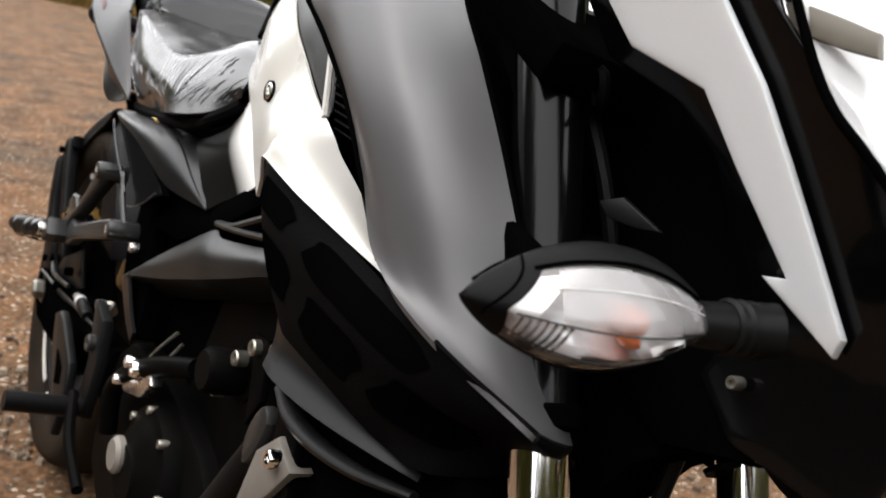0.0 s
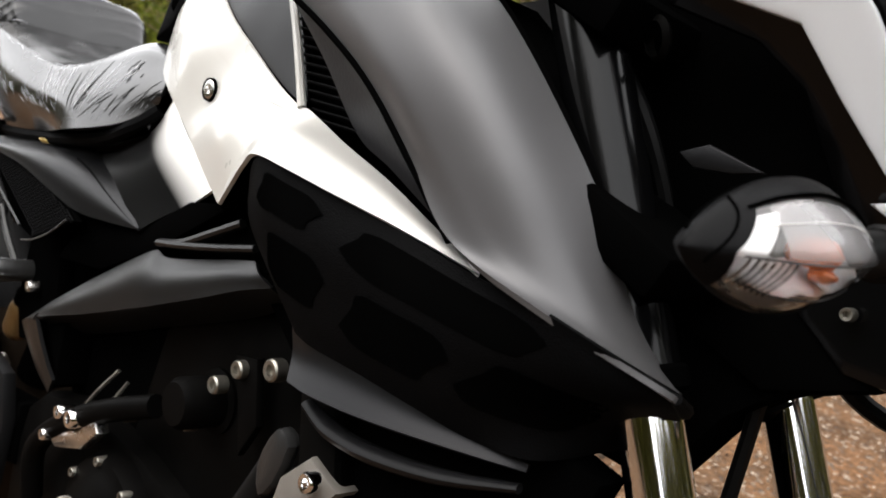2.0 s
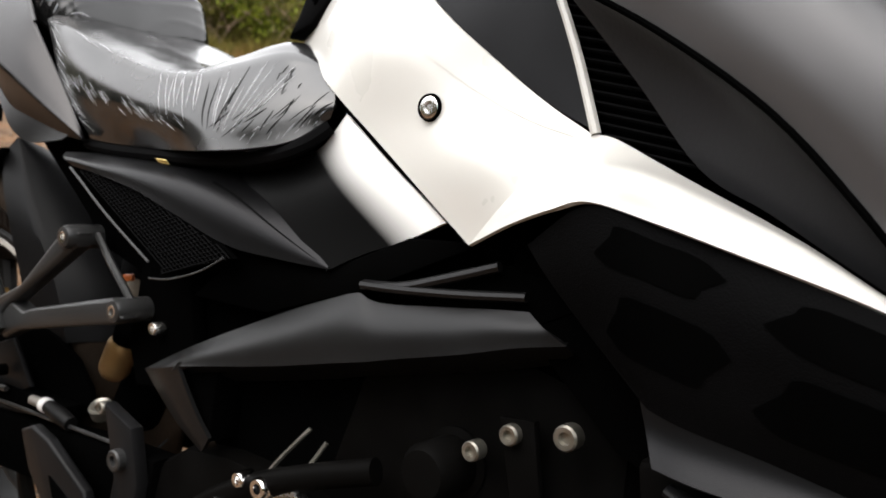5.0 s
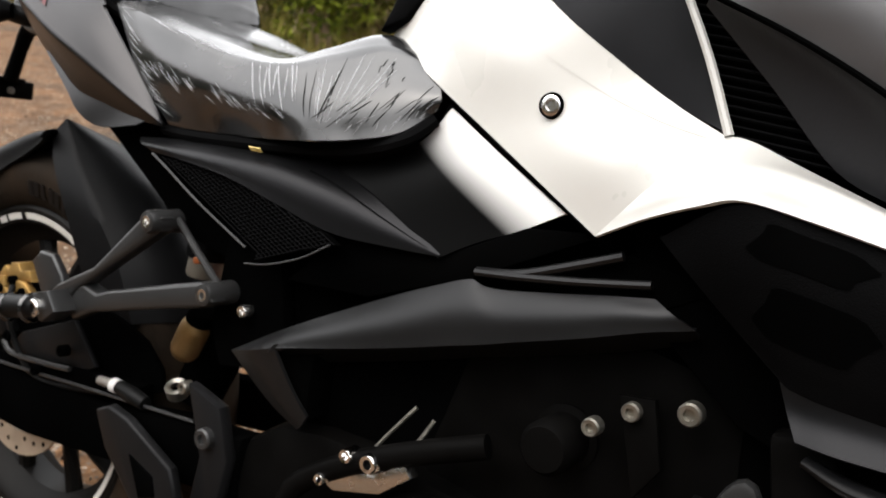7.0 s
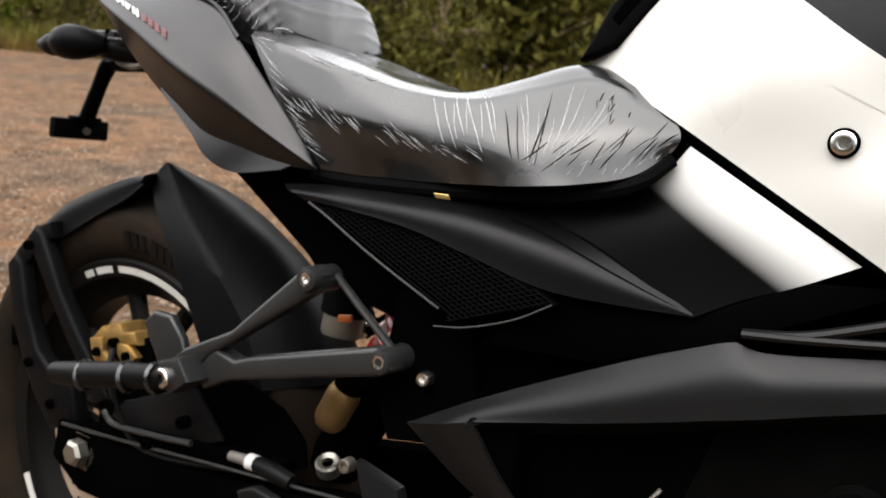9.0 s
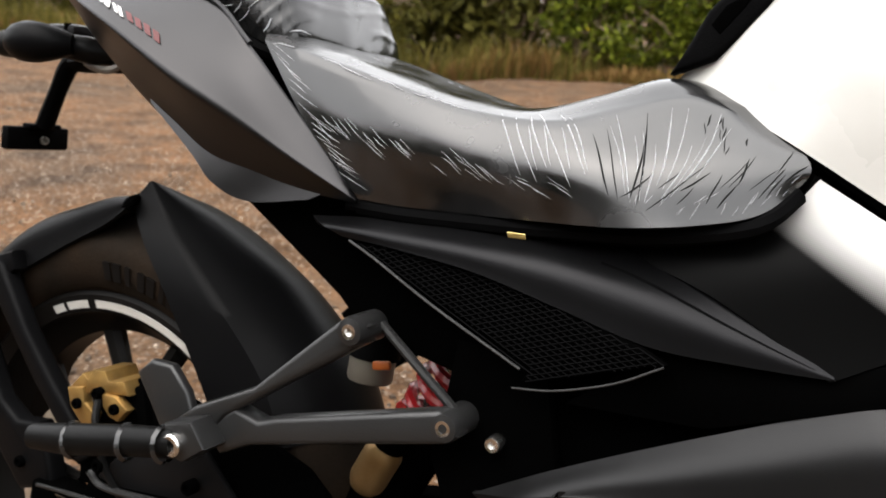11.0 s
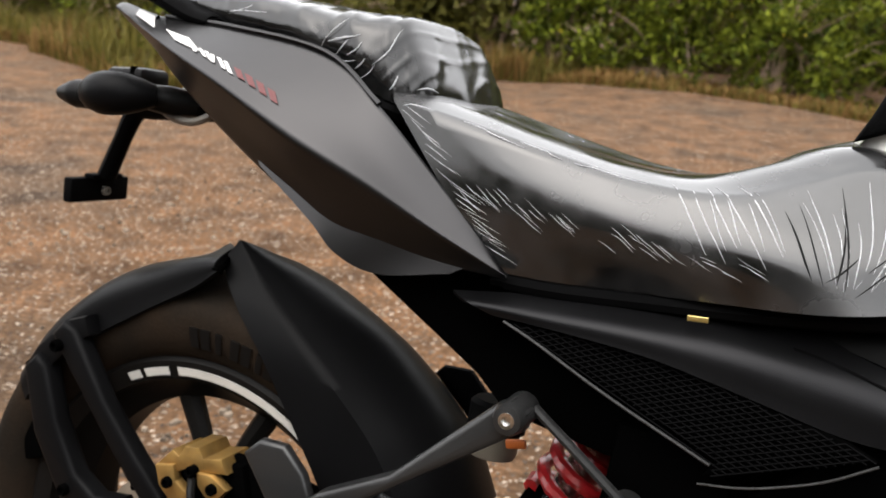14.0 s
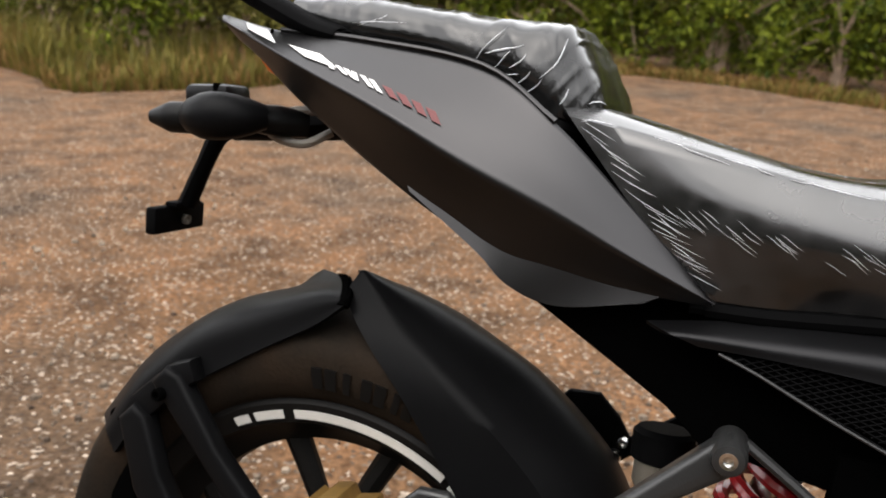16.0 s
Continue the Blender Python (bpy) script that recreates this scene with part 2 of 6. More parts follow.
def leafy(name, a, b_, rough=0.6, through=0.3):
    """Foliage: each leaf or blade has its own shade between a and b_, and lets some light through."""
    m = bpy.data.materials.new(name)
    m.use_nodes = True
    n, l = m.node_tree.nodes, m.node_tree.links
    b = n["Principled BSDF"]
    b.inputs["Roughness"].default_value = rough
    b.inputs["Specular IOR Level"].default_value = 0.08
    geo, r = n.new("ShaderNodeNewGeometry"), n.new("ShaderNodeMix")
    r.data_type = "RGBA"
    r.inputs[6].default_value, r.inputs[7].default_value = (*a, 1), (*b_, 1)
    l.new(geo.outputs["Random Per Island"], r.inputs[0])
    l.new(r.outputs[2], b.inputs["Base Color"])
    tl, mx = n.new("ShaderNodeBsdfTranslucent"), n.new("ShaderNodeMixShader")
    l.new(r.outputs[2], tl.inputs[0])
    mx.inputs[0].default_value = through
    l.new(b.outputs[0], mx.inputs[1])
    l.new(tl.outputs[0], mx.inputs[2])
    l.new(mx.outputs[0], n["Material Output"].inputs[0])
    return m


LEAF = leafy("bush_leaves", (0.0150, 0.0270, 0.0030), (0.1500, 0.1700, 0.0150))
LEAFDARK = leafy("olive_leaves", (0.0300, 0.0300, 0.0060), (0.1050, 0.0940, 0.0180))
STRAW = leafy("dry_grass", (0.0891, 0.0450, 0.0140), (0.1938, 0.1201, 0.0403))
GRASS = leafy("olive_grass", (0.0465, 0.0426, 0.0085), (0.1279, 0.1046, 0.0232))
FLOWER = leafy("yellow_flowers", (0.65, 0.50, 0.03), (0.75, 0.62, 0.06))
BARK = material("grey_brown_bark", (0.16, 0.11, 0.075), 0.9, vary=0.6, vary_scale=20, bump=0.4)
PEBBLE = leafy("mixed_pebbles", (0.030, 0.020, 0.014), (0.23, 0.185, 0.140), 0.9, 0.0)


# ---- mesh helpers ----
def part(name, bm, mat, parent, label="", sharp=40):
    """Links a bmesh as one mesh object under a thing or a part."""
    bmesh.ops.recalc_face_normals(bm, faces=bm.faces)
    me = bpy.data.meshes.new(name)
    bm.to_mesh(me)
    bm.free()
    for p in me.polygons:
        p.use_smooth = True
    me.set_sharp_from_angle(angle=radians(sharp))
    me.materials.append(mat)
    ob = new(name, me)
    if parent:
        ob.parent = parent
    return tagged(ob, label)


def spline(pts, n, closed=False):
    """Points along a smooth curve through pts, n to each span."""
    p = [np.array(q, float) for q in pts]
    k, out = len(p), []
    for i in range(k if closed else k - 1):
        a, b = p[i], p[(i + 1) % k]
        z = p[i - 1] if closed or i else 2 * a - b
        c = p[(i + 2) % k] if closed or i + 2 < k else 2 * b - a
        for j in range(n):
            t = j / n
            out.append(0.5 * (2 * a + (b - z) * t + (2 * z - 5 * a + 4 * b - c) * t * t + (3 * a - z - 3 * b + c) * t**3))
    if not closed:
        out.append(p[-1])
    return out


def sheet(rows, nu=5, nv=6, kinks=()):
    """A grid of points over a smooth surface through rows of points. Rows in kinks are creases."""
    lines = [spline(r, nv) for r in rows]
    runs, first = [], 0
    for k in (*kinks, len(lines) - 1):
        runs.append((first, k))
        first = k
    grid = []
    for a, b in runs:
        cols = [spline([lines[i][j] for i in range(a, b + 1)], nu) for j in range(len(lines[0]))]
        grid += [[c[i] for c in cols] for i in range(0 if not grid else 1, len(cols[0]))]
    return np.array(grid)


def skin(grid, thick=0.003, inward=(0, 1, 0), wave=None):
    """A bmesh of the grid, given a thickness towards inward."""
    bm = bmesh.new()
    g = np.array(grid)
    du, dv = np.gradient(g, axis=0), np.gradient(g, axis=1)
    nrm = np.cross(du, dv)
    nrm /= np.maximum(np.linalg.norm(nrm, axis=2, keepdims=True), 1e-9)
    if np.mean(nrm @ np.array(inward)) < 0:
        nrm = -nrm
    if wave:
        for i in range(g.shape[0]):
            for j in range(g.shape[1]):
                g[i, j] -= nrm[i, j] * wave(i / (g.shape[0] - 1), j / (g.shape[1] - 1), g[i, j])
    h, w = g.shape[:2]
    top = [[bm.verts.new(g[i, j]) for j in range(w)] for i in range(h)]
    layers = [top]
    if thick:
        layers.append([[bm.verts.new(g[i, j] + nrm[i, j] * thick) for j in range(w)] for i in range(h)])
    for v in layers:
        for i in range(h - 1):
            for j in range(w - 1):
                bm.faces.new((v[i][j], v[i + 1][j], v[i + 1][j + 1], v[i][j + 1]))
    if thick:
        a, b = layers
        ring = [(0, j) for j in range(w)] + [(i, w - 1) for i in range(1, h)] + [(h - 1, j) for j in range(w - 2, -1, -1)] + [(i, 0) for i in range(h - 2, 0, -1)]
        for (i, j), (k, m) in zip(ring, ring[1:] + ring[:1]):
            bm.faces.new((a[i][j], a[k][m], b[k][m], b[i][j]))
    bmesh.ops.remove_doubles(bm, verts=bm.verts, dist=1e-5)
    return bm


def plate(outline, y0, y1, bevel=0.002, smooth=0, bend=None, segs=2):
    """A plate cut to an outline in x and z, from y0 to y1; bend(x, z) shifts it in y."""
    pts = [(p[0], p[1]) for p in (spline(outline, smooth, True) if smooth else outline)]
    bm = bmesh.new()
    vs = [bm.verts.new((x, y0, z)) for x, z in pts]
    f = bm.faces.new(vs)
    ext = bmesh.ops.extrude_face_region(bm, geom=[f])
    bmesh.ops.translate(bm, vec=(0, y1 - y0, 0), verts=[v for v in ext["geom"] if isinstance(v, bmesh.types.BMVert)])
    bmesh.ops.recalc_face_normals(bm, faces=bm.faces)
    if bevel:
        rim = [e for e in bm.edges if abs(e.verts[0].co.y - e.verts[1].co.y) < 1e-6]
        bmesh.ops.bevel(bm, geom=rim, offset=bevel, segments=segs, affect="EDGES", profile=0.5, clamp_overlap=True)
    if bend:
        for _ in range(3):
            bmesh.ops.triangulate(bm, faces=bm.faces[:])
            bmesh.ops.subdivide_edges(bm, edges=[e for e in bm.edges if e.calc_length() > 0.008], cuts=1, use_grid_fill=True)
        for v in bm.verts:
            v.co.y += bend(v.co.x, v.co.z)
    return bm


def tube(pts, r, seg=10, n=5, flat=1.0, up=(0, 0, 1)):
    """A rod or hose along a smooth curve; r is one radius or one for each point."""
    line = spline(pts, n) if len(pts) > 2 else [np.array(p, float) for p in pts]
    radii = np.interp(np.linspace(0, 1, len(line)), np.linspace(0, 1, len(r)), r) if isinstance(r, (list, tuple)) else [r] * len(line)
    bm, rings = bmesh.new(), []
    for i, p in enumerate(line):
        d = line[min(i + 1, len(line) - 1)] - line[max(i - 1, 0)]
        d = d / np.linalg.norm(d)
        a = np.cross(d, up)
        if np.linalg.norm(a) < 1e-3:
            a = np.cross(d, (0, 1, 0))
        a /= np.linalg.norm(a)
        b = np.cross(a, d)
        rings.append([bm.verts.new(p + radii[i] * (math.cos(q) * a + flat * math.sin(q) * b)) for q in np.linspace(0, 2 * math.pi, seg, endpoint=False)])
    for s, t in zip(rings, rings[1:]):
        for k in range(seg):
            bm.faces.new((s[k], s[(k + 1) % seg], t[(k + 1) % seg], t[k]))
    bm.faces.new(rings[0])
    bm.faces.new(rings[-1][::-1])
    return bm


def lathe(profile, centre=(0, 0, 0), n=32, start=0.0, end=360.0, axis=(0, 1, 0)):
    """Turns (radius, along) points round an axis through centre."""
    bm, full = bmesh.new(), end - start >= 360
    m = Matrix.Translation(centre) @ Vector((0, 1, 0)).rotation_difference(Vector(axis)).to_matrix().to_4x4()
    rings = []
    for k in range(n if full else n + 1):
        a = radians(start + (end - start) * k / n)
        rings.append([bm.verts.new(m @ Vector((r * math.cos(a), h, r * math.sin(a)))) for r, h in profile])
    for i in range(len(rings) if full else len(rings) - 1):
        s, t = rings[i], rings[(i + 1) % len(rings)]
        for k in range(len(profile) - 1):
            bm.faces.new((s[k], s[k + 1], t[k + 1], t[k]))
    bmesh.ops.remove_doubles(bm, verts=bm.verts, dist=1e-6)
    return bm


def block(centre, size, turn=(0, 0, 0), bevel=0.002):
    bm = bmesh.new()
    bmesh.ops.create_cube(bm, size=1)
    for v in bm.verts:
        v.co = Vector((v.co.x * size[0], v.co.y * size[1], v.co.z * size[2]))
    bmesh.ops.bevel(bm, geom=bm.edges[:], offset=bevel, segments=2, affect="EDGES", profile=0.5)
    bm.transform(pose(*centre, *turn))
    return bm


def mirrored(bm):
    other = bm.copy()
    for v in other.verts:
        v.co.y = -v.co.y
    bmesh.ops.reverse_faces(other, faces=other.faces)
    return other


def joined(*parts):
    out = bmesh.new()
    for b in parts:
        me = bpy.data.meshes.new("tmp")
        b.to_mesh(me)
        b.free()
        out.from_mesh(me)
        bpy.data.meshes.remove(me)
    return out


def bolt(centre, r, parent, mat=STEEL, axis=(0, -1, 0), depth=0.006):
    """A socket-head bolt: rim, recess and rounded shoulder."""
    bm = lathe([(0, depth * 0.35), (r * 0.45, depth * 0.35), (r * 0.5, depth * 0.95), (r * 0.85, depth), (r, depth * 0.75), (r, -depth)], centre, 16, axis=axis)
    return part("bolt", bm, mat, parent, sharp=35)


# ---- ground ----
def ground():
    side = [s * 0.35 * math.sinh(k * 0.078) for k in range(1, 105) for s in (1,)]
    line = [-s for s in side[::-1]] + [0.0] + side
    xs, ys = [x - 1.5 for x in line], [y + 2.0 for y in line]
    verts = []
    for y in ys:
        for x in xs:
            near = math.exp(-((x + 1.5) ** 2 + (y - 2) ** 2) / 400)
            z = near * (0.018 * noise.noise((x * 1.3, y * 1.3, 0)) + 0.006 * noise.noise((x * 6, y * 6, 3)))
            z += 0.10 * max(0.0, min(1.0, (y - 5.5) / 5)) * near
            if math.hypot(x - 0.6, y) < 1.5:
                z = min(z, 0.0) * 0.5 - 0.002
            verts.append((x, y, z))
    w = len(xs)
    faces = [(j * w + i, j * w + i + 1, (j + 1) * w + i + 1, (j + 1) * w + i) for j in range(w - 1) for i in range(w - 1)]
    me = bpy.data.meshes.new("ground")
    me.from_pydata(verts, [], faces)
    for p in me.polygons:
        p.use_smooth = True
    me.materials.append(GROUND)
    return tagged(new("ground", me), "dry reddish-brown earth strewn with fine gravel", "ground", kind="structure")


ground()


def scatter(name, mat, pieces, label, category, kind="stuff"):
    """One mesh of many small pieces: lists of points and faces."""
    verts, faces = [], []
    for v, f in pieces:
        k = len(verts)
        verts += v
        faces += [tuple(i + k for i in q) for q in f]
    me = bpy.data.meshes.new(name)
    me.from_pydata(verts, [], faces)
    me.materials.append(mat)
    return tagged(new(name, me), label, category, kind=kind)


def pebbles():
    rnd, out = random.Random(5), []
    for _ in range(9500):
        d = 0.6 + 7.5 * rnd.random() ** 1.4
        a = radians(rnd.uniform(60, 165))
        x, y = 0.5 + d * math.cos(a), -0.4 + d * math.sin(a)
        r = rnd.choice((0.0025, 0.003, 0.003, 0.004, 0.004, 0.005, 0.007, 0.010)) * rnd.uniform(0.7, 1.3)
        h, q = r * rnd.uniform(0.5, 0.9), rnd.uniform(0, 6)
        ring = [(x + r * rnd.uniform(0.7, 1.2) * math.cos(q + k * 1.2566), y + r * rnd.uniform(0.7, 1.2) * math.sin(q + k * 1.2566)) for k in range(5)]
        v = [(px, py, -0.004) for px, py in ring] + [(x + (px - x) * 0.75, y + (py - y) * 0.75, h * rnd.uniform(0.6, 0.9)) for px, py in ring] + [(x, y, h)]
        f = [(k, (k + 1) % 5, 5 + (k + 1) % 5, 5 + k) for k in range(5)] + [(5 + k, 5 + (k + 1) % 5, 10) for k in range(5)]
        out.append((v, f))
    return scatter("pebbles", PEBBLE, out, "loose grey and tan pebbles scattered over the earth", "gravel")


pebbles()


# ---- plants behind the clearing, and unseen light-blocking bushes around it ----
def edge_y(x):
    """Where the bare earth ends and the grass begins."""
    line = np.interp(x, (-24, -18, -14, -11, -9, -6, -4.6, -3.8, -2.8, -1, 0, 1.3, 4, 8), (-0.5, 3.2, 5.4, 6.4, 6.9, 5.4, 4.6, 5.6, 8.3, 8.9, 8.6, 7.8, 7.2, 7.0))
    return float(line) + 0.25 * noise.noise((x * 0.6, 0, 7)) + 0.15 * noise.noise((x * 1.7, 4, 7))


def grass(mat, count, seed, spread, tall, label, x0=-17.0, x1=5.0):
    rnd, out = random.Random(seed), []
    for _ in range(count):
        x = rnd.uniform(x0, x1)
        y = edge_y(x) + spread * rnd.random() ** 1.5
        z = 0.10 * max(0.0, min(1.0, (y - 5.5) / 5)) - 0.02
        h = tall * rnd.uniform(0.4, 1.15) * (0.55 + 0.6 * abs(noise.noise((x * 0.8, y * 0.8, seed))) * 2)
        a, lean, w = rnd.uniform(0, 6.28), rnd.uniform(0.1, 0.55) * h, rnd.uniform(0.006, 0.014)
        dx, dy, bx, by = math.cos(a) * lean, math.sin(a) * lean, -math.sin(a) * w, math.cos(a) * w
        v = [(x - bx, y - by, z), (x + bx, y + by, z), (x + dx * 0.35 + bx * 0.8, y + dy * 0.35 + by * 0.8, z + h * 0.6), (x + dx * 0.35 - bx * 0.8, y + dy * 0.35 - by * 0.8, z + h * 0.6), (x + dx, y + dy, z + h)]
        out.append((v, [(0, 1, 2, 3), (3, 2, 4)]))
    return scatter("grass", mat, out, label, "grass")


grass(STRAW, 15000, 11, 1.3, 0.30, "tall dry straw-coloured grass along the clearing's edge", -22, -2.6)
grass(GRASS, 15000, 12, 2.4, 0.42, "olive-green grass mixed into the dry growth", -22, -2.4)
grass(GRASS, 9000, 13, 0.5, 0.12, "short green grass fringe where the earth ends")
grass(STRAW, 5000, 14, 0.8, 0.16, "low dry stubble below the green bushes", -3, 5)


def bush(x, y, wide, tall, leaf, seed, label, flowers=0, leaves=2600, size=0.05):
    """A wild bush: forked stems from the base, and leaf clumps round their ends with gaps between."""
    rnd = random.Random(seed)
    root = new("bush")
    root.location = (x, y, 0.08)
    stems, ends = [], []
    for k in range(9):
        a, out = rnd.uniform(0, 6.28), wide * rnd.uniform(0.2, 0.9)
        tip = (math.cos(a) * out, math.sin(a) * out * 0.7, tall * rnd.uniform(0.45, 0.95))
        mid = (tip[0] * 0.35 + rnd.uniform(-0.1, 0.1), tip[1] * 0.35, tip[2] * 0.55)
        stems.append(tube([(rnd.uniform(-0.08, 0.08), rnd.uniform(-0.08, 0.08), -0.15), mid, tip], [0.028, 0.018, 0.006], 6, 4))
        ends += [tip, mid]
        for _ in range(3):
            q = (mid[0] + rnd.uniform(-0.5, 0.5) * wide, mid[1] + rnd.uniform(-0.4, 0.4) * wide, mid[2] + rnd.uniform(-0.35, 0.45) * tall)
            q = (q[0], q[1], max(0.06, min(q[2], tall)))
            stems.append(tube([mid, ((mid[0] + q[0]) / 2, (mid[1] + q[1]) / 2, (mid[2] + q[2]) / 2 + 0.05), q], [0.012, 0.008, 0.004], 5, 3))
            ends.append(q)
    tagged(part("stem", joined(*stems), BARK, root), kind="stuff")

    def clump(count, mat, name, s):
        verts, faces = [], []
        for _ in range(count):
            e = rnd.choice(ends)
            g = wide * (0.13 if s < 0.06 else 0.20)
            c = Vector((e[0] + rnd.gauss(0, g), e[1] + rnd.gauss(0, g), max(0.02, e[2] + rnd.gauss(0, g * 0.8))))
            r = Euler((rnd.uniform(-1.1, 1.1), rnd.uniform(-1.1, 1.1), rnd.uniform(0, 6.28))).to_matrix()
            z = s * rnd.uniform(0.6, 1.3)
            k = len(verts)
            verts += [tuple(c + r @ Vector(p)) for p in ((-z, 0, 0), (-0.2 * z, -0.38 * z, 0.1 * z), (z, 0, -0.1 * z), (-0.2 * z, 0.38 * z, 0.1 * z))]
            faces.append((k, k + 1, k + 2, k + 3))
        me = bpy.data.meshes.new(name)
        me.from_pydata(verts, [], faces)
        me.materials.append(mat)
        ob = tagged(new(name, me), kind="stuff")
        ob.parent = root

    clump(leaves, leaf, "crown", size)
    if flowers:
        clump(flowers, FLOWER, "blossom", size * 0.45)
    return tagged(root, label, "bush", "bushes round the clearing")


brnd = random.Random(3)
for i, bx in enumerate(np.arange(-24.0, 4.5, 1.25)):
    by = edge_y(bx) + brnd.uniform(1.2, 1.7)
    if bx > -3.2:
        bush(bx, by - 0.35, 1.0, 1.7, LEAF, 100 + i, "bright green leafy bush with small yellow flowers", 40, 4200, 0.055)
    else:
        bush(bx, by, 0.95, 1.35, LEAFDARK if i % 3 else LEAF, 100 + i, "olive-green bush standing in dry grass", 0, 2600, 0.05)
for i, bx in enumerate(np.arange(-26.5, 7.0, 1.9)):
    bush(bx, edge_y(bx) + 3.6 + brnd.uniform(-0.3, 0.3), 1.5, 2.5, LEAFDARK, 200 + i, "tall dark olive-green bush", 0, 3000, 0.085)
for i, bx in enumerate(np.arange(-27.0, 9.0, 1.6)):
    bush(bx, edge_y(bx) + 6.2 + brnd.uniform(-0.4, 0.4), 1.9, 4.2, LEAFDARK, 400 + i, "tall dark olive-green thicket bush", 0, 5200, 0.16)
# Unseen bushes added on the camera side to block low light and darken reflections.
for i, a in enumerate([*np.arange(-160, -50, 11.0), -36, -20, -4, 12, 28, 46]):
    d = 6.6 + brnd.uniform(-0.5, 0.5)
    high = 1.7 if a < -122 else 3.9 if a < -45 else 3.1
    bush(0.5 + d * math.cos(radians(a)), d * math.sin(radians(a)), 1.5, high, LEAFDARK, 300 + i, "dark green bush added out of view to block low light", 0, 5200, 0.17)


# ---- the motorcycle: x ahead, y to its left, z up, before it leans on its stand ----
bike = new("motorcycle")
bike.matrix_world = LEAN
tagged(bike, "black, graphite and white sports motorcycle parked leaning on its stand", "motorcycle")


def group(name, parent=bike, label=""):
    ob = new(name)
    ob.parent = parent
    return tagged(ob, label)


def rear_wheel():
    w = group("rear_wheel", label="black alloy rear wheel with pale rim tape and dusty tyre")
    hub = (0, 0, 0.312)
    half = [(0.226, -0.052), (0.232, -0.060), (0.250, -0.068), (0.270, -0.071), (0.282, -0.068), (0.293, -0.054), (0.300, -0.035), (0.304, -0.015), (0.3045, 0)]
    part("tyre", lathe(half + [(r, -h) for r, h in half[-2::-1]], hub, 96), RUBBER, w, "brown-dusted black tyre")
    # tread grooves and raised sidewall bars
    cuts = []
    for k in range(26):
        a = radians(k * 360 / 26)
        for s in (-1, 1):
            p = [(0.3047 - 0.020 * (q / 0.05) ** 2.4, s * q, a + s * 0.02 + q * 1.6) for q in (0.010, 0.028, 0.046)]
            cuts.append(tube([(r * math.cos(t), y, 0.312 + r * math.sin(t)) for r, y, t in p], [0.0015, 0.0028, 0.0015], 5, 3))
    for one_cut in cuts:
        part("tread_groove", one_cut, HOSE, w)
    bars = []
    for k in range(10):
        a = 60 + k * 3.1 + (1.6 if k > 2 else 0) + (1.6 if k > 6 else 0)
        bars.append(lathe([(0.242, -0.0655), (0.242, -0.0680), (0.262, -0.0728), (0.262, -0.0700)], hub, 3, a, a + (2.2, 1.5, 2.4)[k % 3]))
    part("sidewall_lettering", joined(*bars), HOSE, w, "raised unreadable sidewall lettering")
    rim = [(0.200, -0.040), (0.203, -0.052), (0.222, -0.056), (0.2265, -0.053), (0.226, -0.045), (0.190, -0.030), (0.186, 0.0), (0.190, 0.030), (0.226, 0.045), (0.2265, 0.053), (0.203, 0.052), (0.198, 0.036), (0.178, 0.02), (0.176, 0.0), (0.178, -0.02), (0.200, -0.040)]
    part("rim", lathe(rim, hub, 96), RIM, w)
    tape = [(-150, -110), (-100, -60), (-50, -10), (0, 26), (43.5, 46.5), (48, 56.5), (58.5, 100), (103, 111.5), (113, 117.5)]
    for a, b in tape:
        part("rim_tape", lathe([(0.2075, -0.0545), (0.2075, -0.0553), (0.2160, -0.0574), (0.2160, -0.0560)], hub, max(3, int((b - a) / 3)), a, b), STICKER, w)
    for k in range(5):
        for s in (-1, 1):
            a, b = radians(72 * k + 20 + s * 5), radians(72 * k + 20 + s * 17)
            m = (a + b) / 2
            pts = [(0.035 * math.cos(a), -0.012, 0.312 + 0.035 * math.sin(a)), (0.11 * math.cos(m - s * 0.03), -0.016, 0.312 + 0.11 * math.sin(m - s * 0.03)), (0.185 * math.cos(b), -0.008, 0.312 + 0.185 * math.sin(b))]
            part("spoke", tube(pts, [0.014, 0.010, 0.013], 8, 6), RIM, w)
    part("hub", lathe([(0, -0.06), (0.022, -0.06), (0.03, -0.05), (0.045, -0.03), (0.05, 0.0), (0.045, 0.05), (0, 0.06)], hub, 32), RIM, w)
    d = group("brake_disc", w)
    part("disc_ring", lathe([(0.082, -0.064), (0.082, -0.068), (0.115, -0.068), (0.115, -0.064), (0.082, -0.064)], hub, 60), DISC, d, "dusty drilled steel brake disc")
    for k in range(5):
        a = radians(72 * k + 8)
        part("disc_arm", tube([(0.03 * math.cos(a), -0.066, 0.312 + 0.03 * math.sin(a)), (0.088 * math.cos(a + 0.25), -0.066, 0.312 + 0.088 * math.sin(a + 0.25))], 0.008, 8), RIM, d)
    holes = []
    for k in range(30):
        a, r = radians(12 * k), (0.092, 0.1, 0.107)[k % 3]
        holes.append(lathe([(0, -0.0684), (0.0035, -0.0684), (0.0035, -0.066)], (r * math.cos(a), 0, 0.312 + r * math.sin(a)), 8))
    part("disc_holes", joined(*holes), DEEP, d)
    return w


rear_wheel()


